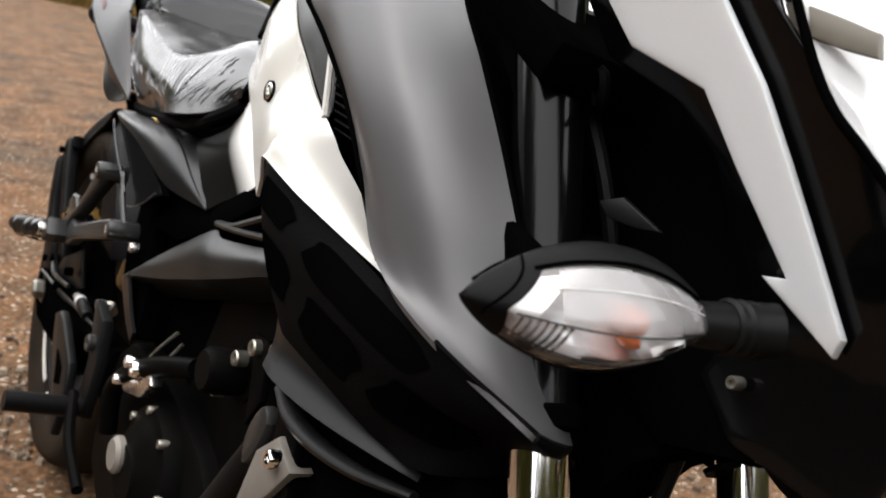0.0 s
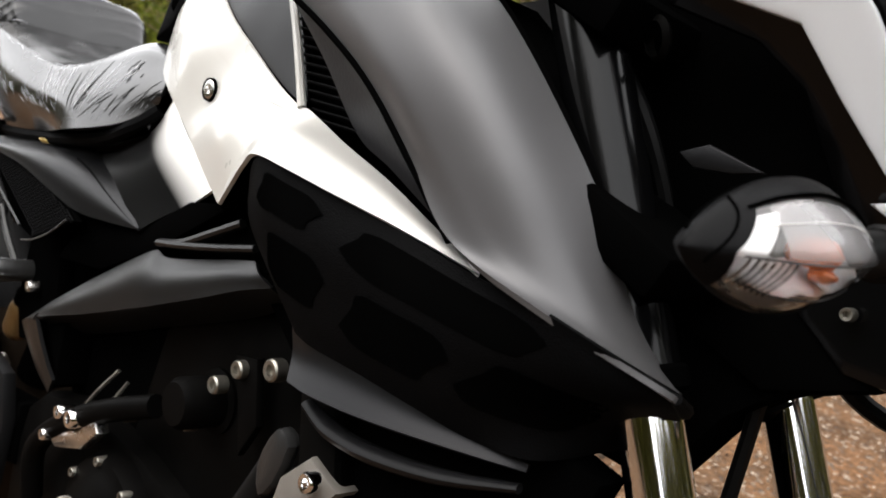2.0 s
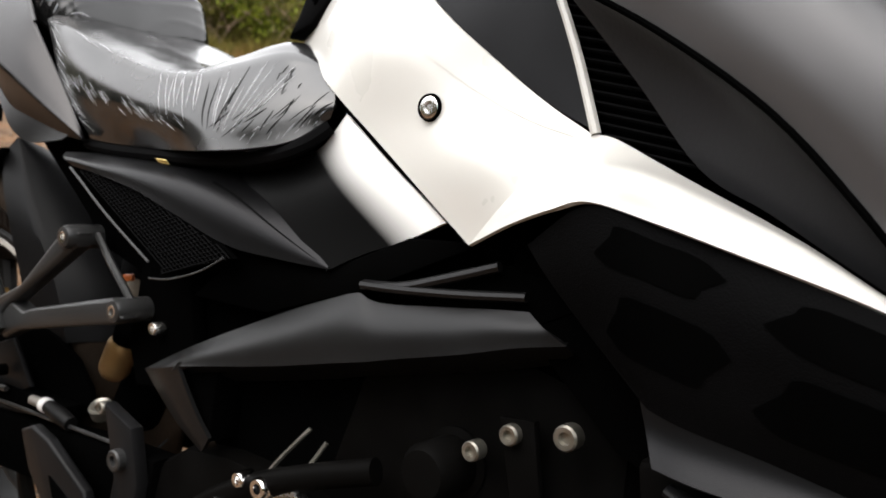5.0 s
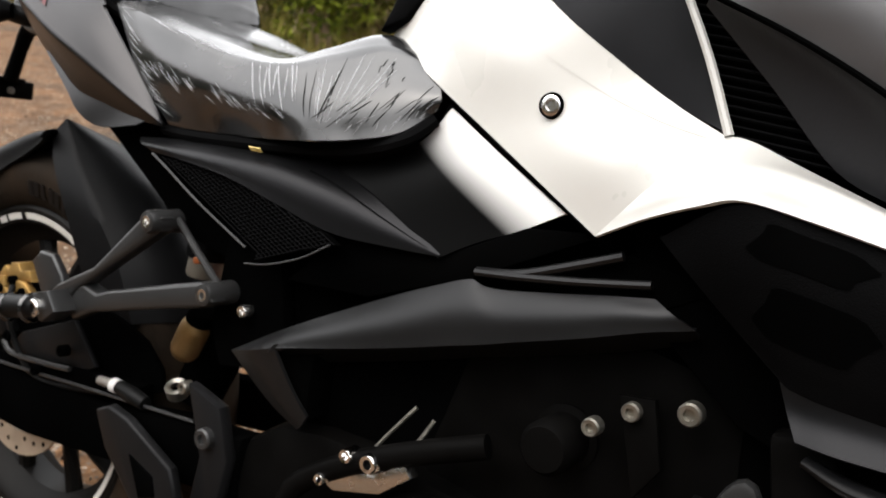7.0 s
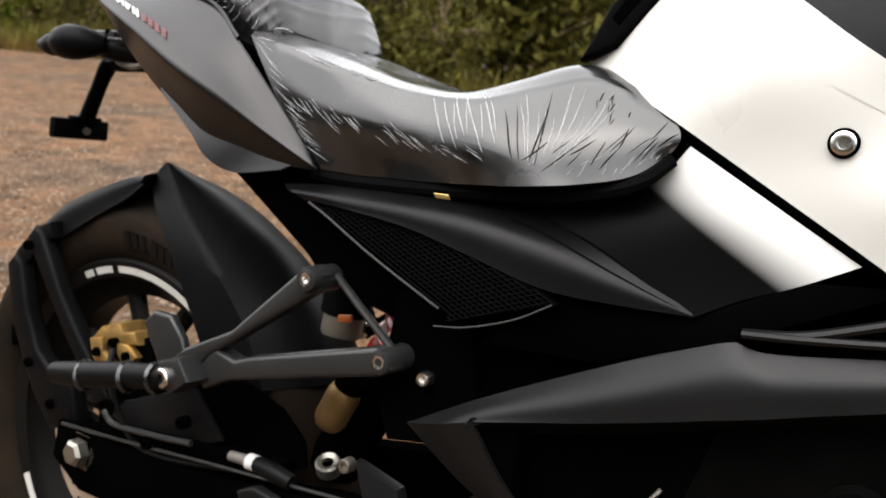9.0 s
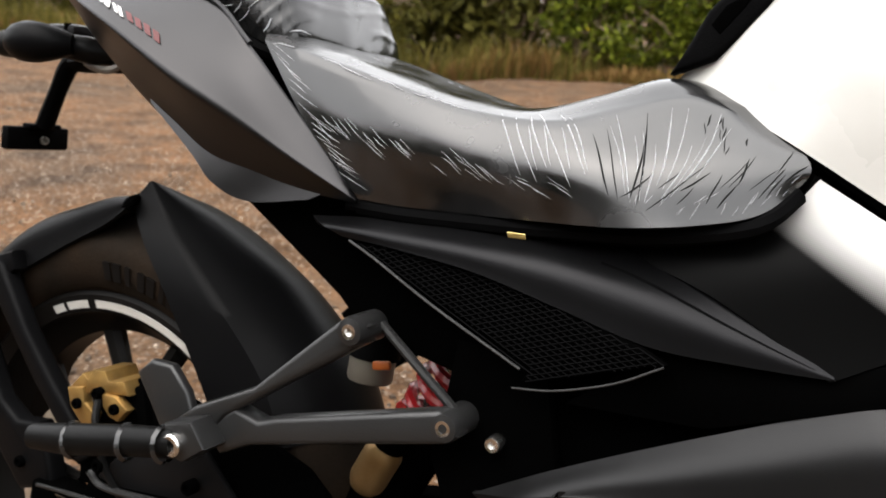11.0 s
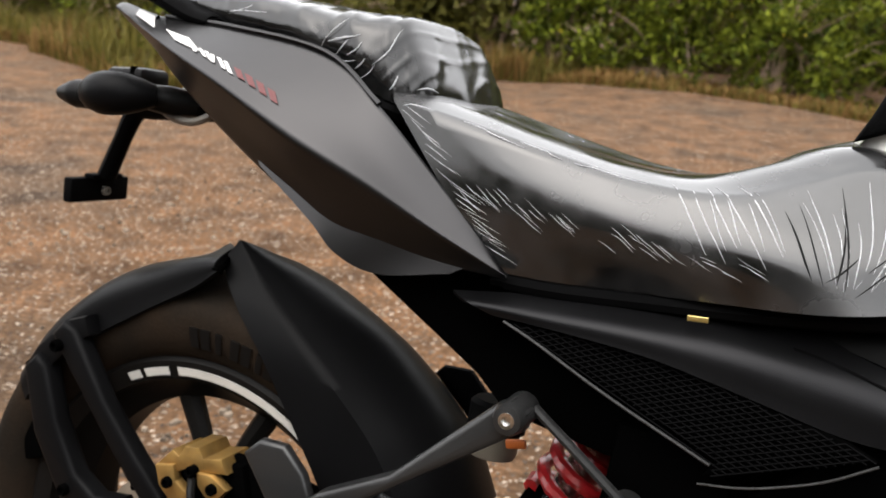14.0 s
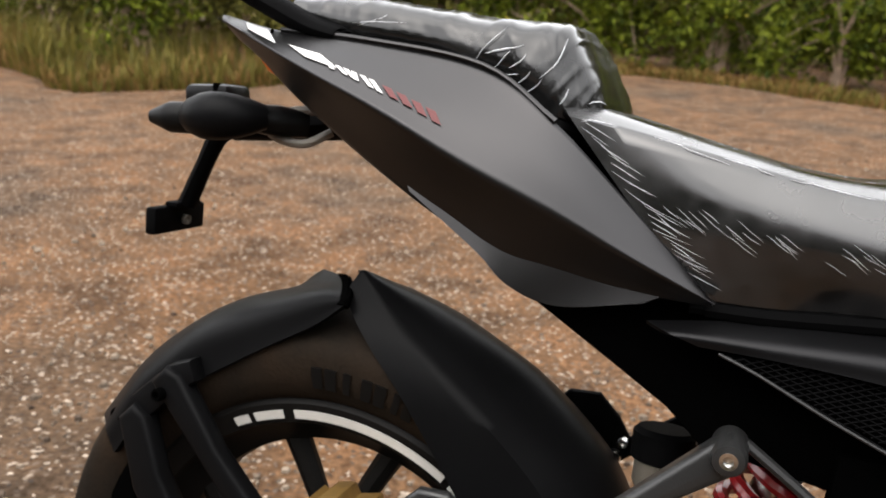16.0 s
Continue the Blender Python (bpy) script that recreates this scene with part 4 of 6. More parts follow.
    tagged(part("film_fold", joined(*strong), FOLD, parent, "white fold and highlight lines of the film", sharp=80), kind="stuff")
    tagged(part("dark_reflection_line", joined(*dark), VINYL, parent, "black lines painting the dark reflections in film creases", sharp=80), kind="stuff")
    tagged(part("film_crinkle", joined(*fine), FOLD, parent, "fine crinkles of the film", sharp=80), kind="stuff")


def seats():
    for name, rows, crown, label, wrap, size in (
            ("rider_seat", RIDER, RIDER_CROWN, "black rider seat still wrapped in clear packing film", FILM, 0.0),
            ("pillion_seat", PILLION, PILLION_CROWN, "black pillion seat wrapped in crumpled clear film", CRUMPLED, 0.0060)):
        s = group(name, label=label)
        full = seat_rows(rows, crown)
        rider = name == "rider_seat"
        ridges = (2, 6) if rider else ()
        part("cushion", skin(sheet(full, 5, 8, ridges), 0.004, (0, 0, -1)), VINYL, s, sharp=70)
        film = skin(sheet(full, 6, 9, ridges) if rider else sheet(full, 14, 22), 0, (0, 0, -1), crumple(8.0, size))
        part("plastic_film", film, wrap, s, "creased clear packing film", sharp=60 if rider else 100)
        film_folds(full, ridges, s, rider)
        base = [(r[0], max(r[1] * 0.98, -0.110), r[2] - 0.007) for r in rows[0]]
        part("seat_base", tube(base, 0.007, 8, 6), MATTE, s)
    return s


seats()


def side_panels():
    s = group("side_cover", label="dark grey side cover with mesh insert and white fade")
    top = [[(0.268, -0.118, 0.674), (0.327, -0.112, 0.682), (0.404, -0.104, 0.689), (0.467, -0.096, 0.694), (0.528, -0.095, 0.692), (0.604, -0.106, 0.669), (0.670, -0.116, 0.642)],
           [(0.284, -0.129, 0.670), (0.342, -0.131, 0.673), (0.415, -0.131, 0.676), (0.480, -0.127, 0.675), (0.541, -0.122, 0.667), (0.607, -0.119, 0.653), (0.670, -0.117, 0.641)],
           [(0.305, -0.130, 0.664), (0.360, -0.134, 0.664), (0.426, -0.135, 0.660), (0.490, -0.132, 0.648), (0.555, -0.126, 0.635), (0.614, -0.121, 0.636), (0.671, -0.117, 0.640)]]
    bm = skin(sheet(top, 6, 8), 0.003)
    left = mirrored(bm)
    part("cover", bm, SIDEGREY, s, sharp=60)
    part("cover", left, SIDEGREY, s, sharp=60)
    # Flat black strip draws the shade of the cover's shallow groove.
    part("crease_shade", strip_on(top, 0.25, 0.285, 0.60, 0.97, 0.0006, rise=0.12), MATTE, s)
    out = [(0.318, 0.662), (0.38, 0.664), (0.43, 0.660), (0.49, 0.647), (0.552, 0.634), (0.57, 0.626), (0.47, 0.588), (0.478, 0.600)]
    part("insert_backing", plate(out, -0.128, -0.122, 0.001), DEEP, s)
    part("insert_edge", tube([(0.319, -0.140, 0.664), (0.345, -0.143, 0.655), (0.40, -0.145, 0.631), (0.474, -0.145, 0.602)], 0.0012, 8), ALLOY, s)
    part("insert_edge", tube([(0.468, -0.138, 0.585), (0.50, -0.140, 0.592), (0.54, -0.140, 0.608), (0.57, -0.139, 0.627)], 0.0009, 8), ALLOY, s)
    # diamond mesh
    def inside(x, z):
        c = False
        for (x1, z1), (x2, z2) in zip(out, out[1:] + out[:1]):
            if (z1 > z) != (z2 > z) and x < (x2 - x1) * (z - z1) / (z2 - z1) + x1:
                c = not c
        return c
    bars = []
    for sgn in (-1, 1):
        for k in range(-80, 120):
            run = []
            for i in range(120):
                x = 0.30 + i * 0.0024
                z = 0.55 + k * 0.0042 + sgn * (x - 0.43) * 0.42
                if inside(x, z):
                    run.append((x, z))
            if len(run) > 2:
                a, b = run[0], run[-1]
                bars.append(tube([(a[0], -0.1315, a[1]), (b[0], -0.1315, b[1])], 0.0007, 4))
    tagged(part("mesh", joined(*bars), MATTE, s, "fine black diamond mesh"), kind="stuff")
    panel = [[(0.517, -0.094, 0.692), (0.564, -0.092, 0.708), (0.613, -0.089, 0.729), (0.637, -0.086, 0.762)],
           [(0.589, -0.108, 0.674), (0.631, -0.106, 0.692), (0.672, -0.104, 0.711), (0.705, -0.100, 0.730)],
           [(0.668, -0.116, 0.638), (0.699, -0.111, 0.658), (0.736, -0.107, 0.677), (0.771, -0.107, 0.698)]]
    part("fade_panel", skin(sheet(panel, 8, 8), 0.003), FADE, s, "black panel with white halftone fade")
    part("lower_panel", plate([(0.56, 0.632), (0.672, 0.642), (0.742, 0.680), (0.81, 0.69), (0.70, 0.628), (0.60, 0.585), (0.50, 0.575)], -0.112, -0.10, 0.002), DEEP, s)
    part("inner_liner", plate([(0.60, 0.790), (0.66, 0.785), (0.73, 0.745), (0.82, 0.695), (0.70, 0.655), (0.56, 0.690)], -0.074, -0.066, 0.001), DEEP, s)
    part("seal_strip", tube([(0.629, -0.084, 0.777), (0.695, -0.098, 0.742), (0.758, -0.108, 0.712), (0.806, -0.117, 0.688)], 0.0045, 8), DEEP, s)
    w = part("warning_label", block((0.4485, -0.1240, 0.6912), (0.0135, 0.0008, 0.0065), (48, -3, 8), 0.0003), YELLOW, s, "small white and yellow warning label")
    part("label_edge", block((0.4495, -0.1091, 0.6917), (0.003, 0.0006, 0.0065), (48, -3, 8), 0.0002), DECALW, s)
    rim = [(0.295, -0.110, 0.687), (0.393, -0.103, 0.691), (0.463, -0.094, 0.697), (0.536, -0.091, 0.701), (0.588, -0.088, 0.715), (0.622, -0.084, 0.730), (0.636, -0.080, 0.763)]
    part("seat_gutter", tube(rim, 0.0055, 8, 6), MATTE, s)
    return s


side_panels()


def subframe():
    s = group("subframe", label="black steel subframe and inner fender")
    part("fender_plate", plate([(0.150, 0.690), (0.27, 0.690), (0.33, 0.668), (0.42, 0.620), (0.475, 0.60), (0.46, 0.570), (0.40, 0.570), (0.315, 0.583), (0.305, 0.592), (0.288, 0.607), (0.253, 0.628), (0.178, 0.672)], -0.096, -0.060, 0.003), DEEP, s)
    part("rail", tube([(0.345, -0.118, 0.600), (0.38, -0.122, 0.578), (0.42, -0.122, 0.550)], 0.004, 8), ALLOY, s)
    part("rail", tube([(0.20, 0.0, 0.67), (0.33, 0.03, 0.62), (0.47, 0.05, 0.58)], 0.014, 10), DEEP, s)
    part("inner_box", plate([(0.34, 0.69), (0.66, 0.69), (0.8, 0.66), (0.72, 0.56), (0.55, 0.50), (0.46, 0.48), (0.44, 0.56), (0.40, 0.60)], -0.085, 0.10, 0.006), DEEP, s)
    part("left_bracket", plate([(0.176, 0.538), (0.185, 0.548), (0.215, 0.550), (0.236, 0.530), (0.248, 0.512), (0.30, 0.55), (0.31, 0.54), (0.24, 0.485), (0.228, 0.492)], 0.088, 0.098, 0.003), MATTE, s)
    bolt((0.236, 0.086, 0.492), 0.007, s)
    bolt((0.243, 0.086, 0.508), 0.005, s)
    part("lock_tab", plate([(0.312, 0.583), (0.322, 0.606), (0.337, 0.598), (0.322, 0.578)], -0.094, -0.088, 0.002), FENDER, s)
    bolt((0.452, -0.112, 0.530), 0.0065, s)
    return s


subframe()


def footrests():
    f = group("pillion_footrest", label="grey alloy footrest hanger with film-wrapped folded peg")
    part("hanger", plate([(0.322, 0.602), (0.334, 0.609), (0.347, 0.602), (0.346, 0.588), (0.275, 0.535), (0.220, 0.493), (0.204, 0.470), (0.182, 0.462), (0.166, 0.475), (0.185, 0.492), (0.245, 0.525)], -0.144, -0.122, 0.005, segs=3), ALLOY, f)
    part("hanger", plate([(0.196, 0.475), (0.226, 0.502), (0.252, 0.497), (0.27, 0.505), (0.415, 0.553), (0.430, 0.549), (0.434, 0.537), (0.422, 0.528), (0.34, 0.503), (0.245, 0.473), (0.215, 0.456)], -0.142, -0.120, 0.005, segs=3), ALLOY, f)
    for p in ((0.335, -0.131, 0.596), (0.421, -0.123, 0.541)):
        part("boss", lathe([(0.006, -0.020), (0.0105, -0.019), (0.0120, -0.015), (0.0125, 0.02)], p, 24), ALLOY, f)
        bolt((p[0], p[1] - 0.014, p[2]), 0.0072, f)
    part("clevis", plate([(0.172, 0.478), (0.205, 0.490), (0.222, 0.470), (0.200, 0.452), (0.170, 0.455)], -0.170, -0.138, 0.004), ALLOY, f)
    bolt((0.192, -0.171, 0.467), 0.010, f)
    part("peg", tube([(0.19, -0.166, 0.466), (0.14, -0.172, 0.455), (0.08, -0.178, 0.440), (0.035, -0.180, 0.430)], [0.013, 0.014, 0.0145, 0.012], 12, 6), HOSE, f, "black rubber peg")
    wraps = []
    for k in (0, 2, 5):
        a = 0.18 - k * 0.02
        wraps.append(lathe([(0.0152, -0.003), (0.0175, 0), (0.0152, 0.003)], (a, -0.169 - k * 0.0016, 0.463 - k * 0.0048), 14, axis=(1, 0.1 * (k % 3), 0.25)))
    for one_wrap in wraps:
        part("plastic_film", one_wrap, FILM, f)
    part("heel_plate", plate([(0.096, 0.495), (0.112, 0.511), (0.137, 0.512), (0.158, 0.492), (0.172, 0.462), (0.150, 0.440), (0.128, 0.452)], -0.124, -0.112, 0.004, segs=3), ALLOY, f, "grey alloy heel plate")
    r = group("rider_footrest", label="black rider footrest plate and brake lever")
    part("heel_guard", plate([(0.278, 0.372), (0.30, 0.384), (0.332, 0.380), (0.408, 0.352), (0.425, 0.318), (0.41, 0.25), (0.36, 0.25), (0.35, 0.295), (0.30, 0.335)], -0.145, -0.132, 0.004, segs=3), FENDER, r)
    part("guard_slot", plate([(0.345, 0.345), (0.385, 0.335), (0.392, 0.315), (0.368, 0.305)], -0.147, -0.144, 0.001), DEEP, r)
    part("hanger", plate([(0.40, 0.44), (0.45, 0.43), (0.47, 0.38), (0.46, 0.30), (0.42, 0.30), (0.43, 0.37)], -0.128, -0.112, 0.004), FENDER, r)
    bolt((0.440, -0.131, 0.395), 0.011, r, ALLOY)
    bolt((0.385, -0.116, 0.428), 0.007, r, DULLSTEEL)
    part("peg", tube([(0.46, -0.13, 0.315), (0.46, -0.22, 0.32)], 0.013, 12), HOSE, r)
    part("brake_lever", tube([(0.45, -0.14, 0.33), (0.52, -0.15, 0.30), (0.60, -0.15, 0.28)], 0.007, 8), ENGINE, r)
    return f


footrests()


def shock():
    s = group("rear_shock", label="rear shock absorber with red spring and gold reservoir")
    a, b = np.array((0.395, -0.02, 0.585)), np.array((0.300, -0.02, 0.375))
    part("body", tube([a, (a + b) / 2, b], 0.016, 12), STEEL, s)
    turns, pts = 7.5, []
    d = b - a
    e1 = np.cross(d / np.linalg.norm(d), (0, 1, 0))
    for k in range(96):
        q = k / 95
        w = 2 * math.pi * turns * q
        pts.append(a + d * (0.12 + 0.7 * q) + 0.029 * (math.cos(w) * e1 + math.sin(w) * np.array((0, 1, 0))))
    part("spring", tube(pts[:46], 0.0062, 8, 1), RED, s, "red coil spring")
    part("lower_cover", tube([a + d * 0.46, b], 0.030, 14), DEEP, s)
    part("reservoir", tube([(0.342, -0.070, 0.484), (0.337, -0.070, 0.474), (0.325, -0.070, 0.446), (0.321, -0.070, 0.437)], [0.013, 0.0175, 0.0175, 0.013], 16), DULLGOLD, s, "dusty gold gas reservoir")
    part("reservoir_band", tube([(0.347, -0.070, 0.496), (0.341, -0.070, 0.482)], 0.0155, 16), DEEP, s)
    m = group("brake_fluid_reservoir", label="small cloudy brake fluid bottle with black cap")
    part("bottle", lathe([(0, -0.02), (0.020, -0.02), (0.022, -0.016), (0.022, 0.005)], (0.286, -0.02, 0.535), 20, axis=(0, 0.1, 1)), CLOUDY, m)
    part("cap", lathe([(0.022, 0.002), (0.026, 0.004), (0.026, 0.026), (0.022, 0.030), (0, 0.030)], (0.286, -0.02, 0.535), 20, axis=(0, 0.1, 1)), MATTE, m)
    part("side_reflector", block((0.318, -0.060, 0.546), (0.018, 0.005, 0.008), (0, -14, 0), 0.002), DULLAMBER, s, "amber side reflector")
    return s


shock()


def tail_end():
    p = group("number_plate_holder", label="black number plate holder hung below the tail")
    part("arm", tube([(-0.150, 0.0, 0.775), (-0.170, 0.0, 0.762), (-0.184, 0.0, 0.735), (-0.204, 0.0, 0.690)], [0.016, 0.012, 0.0105, 0.0115], 10, 5, 0.8), MATTE, p)
    part("plate_lamp", block((-0.188, 0.02, 0.800), (0.05, 0.045, 0.020), (0, -4, 0), 0.006), FENDER, p, "small black plate lamp")
    part("lamp_band", block((-0.176, 0.02, 0.801), (0.006, 0.047, 0.0215), (0, -4, 0), 0.002), DEEP, p)
    part("plate_bracket", block((-0.217, 0.0, 0.6745), (0.012, 0.088, 0.027), (0, 0, 4), 0.003), MATTE, p)
    part("plate_bracket", block((-0.210, 0.002, 0.6895), (0.014, 0.045, 0.006), (0, 0, 4), 0.002), MATTE, p)
    bolt((-0.209, 0.005, 0.673), 0.005, p, CAST, (1, -0.3, 0), 0.004)
    part("carrier", tube([(-0.03, 0.0, 0.785), (-0.08, 0.0, 0.778), (-0.15, 0.0, 0.768)], [0.03, 0.028, 0.02], 10, 5, 0.5), MATTE, p)
    part("carrier_bracket", tube([(-0.025, -0.045, 0.778), (-0.045, -0.055, 0.766), (-0.072, -0.056, 0.768), (-0.088, -0.05, 0.776)], 0.004, 8), CAST, p, "pale alloy bracket")
    part("carrier_bracket", tube([(-0.035, -0.045, 0.795), (-0.06, -0.052, 0.793), (-0.085, -0.05, 0.786)], 0.004, 8), CAST, p)
    for s in (-1, 1):
        i = group("rear_indicator", label="black rear indicator on a rubber stalk")
        part("stalk", tube([(-0.05, s * 0.045, 0.782), (-0.07, s * 0.062, 0.783), (-0.085, s * 0.075, 0.784)], [0.012, 0.014, 0.012], 12), HOSE, i)
        body = []
        for k in range(9):
            q = k / 8
            r = 0.022 * math.sin(math.pi * (0.12 + 0.82 * q)) ** 0.7
            body.append((-0.070 - 0.078 * q, s * (0.080 + 0.020 * math.sin(math.pi * q)), 0.786 - 0.006 * q, r))
        part("shell", tube([b[:3] for b in body], [b[3] for b in body], 14, 2, 0.95), GUARD, i, "satin black shell")
        part("lens", tube([(-0.138, s * 0.086, 0.779), (-0.160, s * 0.090, 0.778), (-0.178, s * 0.092, 0.777)], [0.014, 0.0135, 0.006], 12), HOSE, i)
    return p


tail_end()


WHITE_MAIN = [
    [(0.527, -0.042, 0.820), (0.568, -0.066, 0.803), (0.620, -0.090, 0.780), (0.694, -0.104, 0.744), (0.758, -0.117, 0.713), (0.806, -0.125, 0.689)],
    [(0.560, -0.046, 0.868), (0.614, -0.082, 0.847), (0.688, -0.105, 0.813), (0.755, -0.113, 0.776), (0.810, -0.130, 0.750), (0.843, -0.135, 0.733)],
    [(0.600, -0.040, 0.925), (0.669, -0.086, 0.890), (0.740, -0.107, 0.845), (0.800, -0.112, 0.812), (0.845, -0.116, 0.790), (0.880, -0.119, 0.776)],
]
WHITE_BLADE = [
    [(0.806, -0.125, 0.689), (0.846, -0.143, 0.711), (0.885, -0.162, 0.728), (0.915, -0.174, 0.738), (0.96, -0.178, 0.734), (1.0, -0.177, 0.728), (1.057, -0.168, 0.718), (1.106, -0.150, 0.7045)],
    [(0.843, -0.135, 0.733), (0.875, -0.150, 0.747), (0.91, -0.164, 0.756), (0.94, -0.170, 0.756), (0.98, -0.170, 0.748), (1.02, -0.168, 0.738), (1.065, -0.161, 0.722), (1.107, -0.149, 0.705)],
    [(0.880, -0.119, 0.776), (0.90, -0.125, 0.775), (0.93, -0.130, 0.766), (0.96, -0.136, 0.757), (1.0, -0.140, 0.745), (1.03, -0.143, 0.735), (1.067, -0.145, 0.720), (1.105, -0.147, 0.7055)],
]
GREY_ROWS = [
    [(0.790, -0.120, 0.915), (0.860, -0.150, 0.864), (0.930, -0.160, 0.837), (1.000, -0.166, 0.801), (1.055, -0.168, 0.758), (1.098, -0.171, 0.721), (1.160, -0.166, 0.700), (1.224, -0.132, 0.676)],
    [(0.855, -0.140, 0.925), (0.920, -0.165, 0.880), (0.985, -0.174, 0.842), (1.042, -0.178, 0.801), (1.088, -0.173, 0.759), (1.127, -0.165, 0.722), (1.175, -0.152, 0.696), (1.225, -0.124, 0.672)],
    [(0.910, -0.130, 0.938), (0.970, -0.155, 0.896), (1.030, -0.164, 0.856), (1.082, -0.167, 0.814), (1.122, -0.161, 0.768), (1.153, -0.149, 0.727), (1.188, -0.130, 0.694), (1.221, -0.108, 0.668)],
    [(0.955, -0.085, 0.930), (1.015, -0.112, 0.885), (1.068, -0.120, 0.845), (1.110, -0.120, 0.804), (1.149, -0.117, 0.759), (1.173, -0.107, 0.720), (1.193, -0.093, 0.688), (1.208, -0.084, 0.662)],
    [(0.950, -0.050, 0.920), (1.000, -0.070, 0.870), (1.050, -0.080, 0.835), (1.090, -0.085, 0.795), (1.126, -0.082, 0.748), (1.155, -0.082, 0.710), (1.177, -0.077, 0.681), (1.195, -0.075, 0.660)],
]
BLACK_ROWS = [
    [(0.856, -0.132, 0.700), (0.912, -0.170, 0.735), (0.960, -0.174, 0.732), (1.030, -0.170, 0.722), (1.110, -0.160, 0.705), (1.169, -0.163, 0.697), (1.224, -0.129, 0.674)],
    [(0.880, -0.142, 0.685), (0.935, -0.172, 0.700), (0.990, -0.176, 0.695), (1.060, -0.174, 0.686), (1.130, -0.166, 0.676), (1.183, -0.151, 0.668), (1.220, -0.115, 0.664)],
    [(0.915, -0.145, 0.660), (0.955, -0.160, 0.655), (1.010, -0.164, 0.650), (1.070, -0.162, 0.645), (1.125, -0.155, 0.642), (1.170, -0.126, 0.640), (1.197, -0.064, 0.643)],
    [(0.962, -0.148, 0.628), (0.985, -0.152, 0.626), (1.030, -0.152, 0.624), (1.080, -0.148, 0.619), (1.120, -0.142, 0.615), (1.160, -0.133, 0.618), (1.184, -0.078, 0.630)],
]


def tank():
    t = group("fuel_tank", label="white and graphite fuel tank with side fairings")
    main, blade = skin(sheet(WHITE_MAIN, 7, 8), 0.003), skin(sheet(WHITE_BLADE, 6, 8), 0.003)
    white = joined(main, blade)
    left = mirrored(white)
    part("white_fairing", white, WHITE, t, "pearl white tank fairing", sharp=70)
    part("white_fairing", left, WHITE, t, sharp=70)
    # tank top between the fairings
    over = [[(0.526, -0.040, 0.820), (0.560, -0.046, 0.868), (0.600, -0.040, 0.925)], [(0.522, 0.0, 0.822), (0.555, 0.0, 0.872), (0.597, 0.0, 0.932)], [(0.526, 0.040, 0.820), (0.560, 0.046, 0.868), (0.600, 0.040, 0.925)]]
    part("tank_rear", skin(sheet(over, 5, 6), 0.003, (1, 0, 0)), WHITE, t)
    top = [[(0.600, y, 0.928), (0.68, y * 2.0, 0.955), (0.78, y * 2.6, 0.962), (0.88, y * 2.6, 0.955), (0.96, y * 1.8, 0.92)] for y in (-0.04, 0.0, 0.04)]
    part("tank_top", skin(sheet(top, 5, 6), 0.003, (0, 0, -1)), WHITE, t)
    part("tank_pad", plate([(0.521, 0.821), (0.530, 0.840), (0.541, 0.868), (0.550, 0.880), (0.586, 0.898), (0.592, 0.895), (0.580, 0.872), (0.565, 0.850), (0.552, 0.834)], -0.058, -0.036, 0.005, segs=3), MATTE, t, "black slotted knee pad")
    part("pad_slot", plate([(0.545, 0.858), (0.553, 0.872), (0.572, 0.884), (0.566, 0.872), (0.552, 0.852)], -0.0590, -0.052, 0.001), DEEP, t)
    part("fairing_bolt_ring", lathe([(0.0075, 0.004), (0.0078, 0.0), (0.0098, -0.0008), (0.0104, 0.002)], (0.745, -0.1150, 0.777), 24, axis=(0, 1, 0)), DEEP, t)
    bolt((0.745, -0.113, 0.777), 0.0082, t, STEEL, depth=0.003)
    part("fairing_seam", strip_on(WHITE_MAIN, 0.690, 0.698, 0.46, 0.97, 0.0005, rise=0.24), STICKER, t)
    # dark tank side above the white fairing
    dark = [[(0.60, -0.036, 0.925), (0.67, -0.084, 0.890), (0.74, -0.103, 0.845), (0.80, -0.108, 0.812), (0.845, -0.112, 0.790), (0.880, -0.116, 0.778)],
            [(0.66, -0.060, 0.945), (0.72, -0.085, 0.918), (0.775, -0.100, 0.880), (0.815, -0.106, 0.850), (0.85, -0.110, 0.815), (0.881, -0.115, 0.780)],
            [(0.73, -0.090, 0.960), (0.77, -0.096, 0.945), (0.80, -0.100, 0.915), (0.828, -0.106, 0.872), (0.857, -0.110, 0.825), (0.882, -0.114, 0.781)]]
    part("tank_side", skin(sheet(dark, 5, 6), 0.003), SIDEGREY, t, "dark grey tank side")
    part("white_trim", tube([(0.775, -0.103, 0.955), (0.800, -0.108, 0.918), (0.828, -0.113, 0.874), (0.858, -0.117, 0.826), (0.884, -0.120, 0.776)], [0.003, 0.003, 0.003, 0.0033, 0.0035], 8), WHITE, t, "thin white trim line")
    vent = [(0.884, 0.778), (0.857, 0.828), (0.825, 0.88), (0.80, 0.92), (0.85, 0.90), (0.90, 0.84), (0.965, 0.762), (0.92, 0.770)]
    part("vent_backing", plate(vent, -0.108, -0.104, 0.001), DEEP, t)
    slats = []
    for k in range(16):
        z = 0.770 + k * 0.0065
        x0 = 0.890 - (z - 0.770) * 0.62
        x1 = 0.960 - (z - 0.765) * 0.80
        if x1 > x0 + 0.006:
            slats.append(tube([(x0, -0.112, z), (x1, -0.117, z - 0.004)], 0.0013, 5))
    for one_slat in slats:
        part("vent_slat", one_slat, MATTE, t)
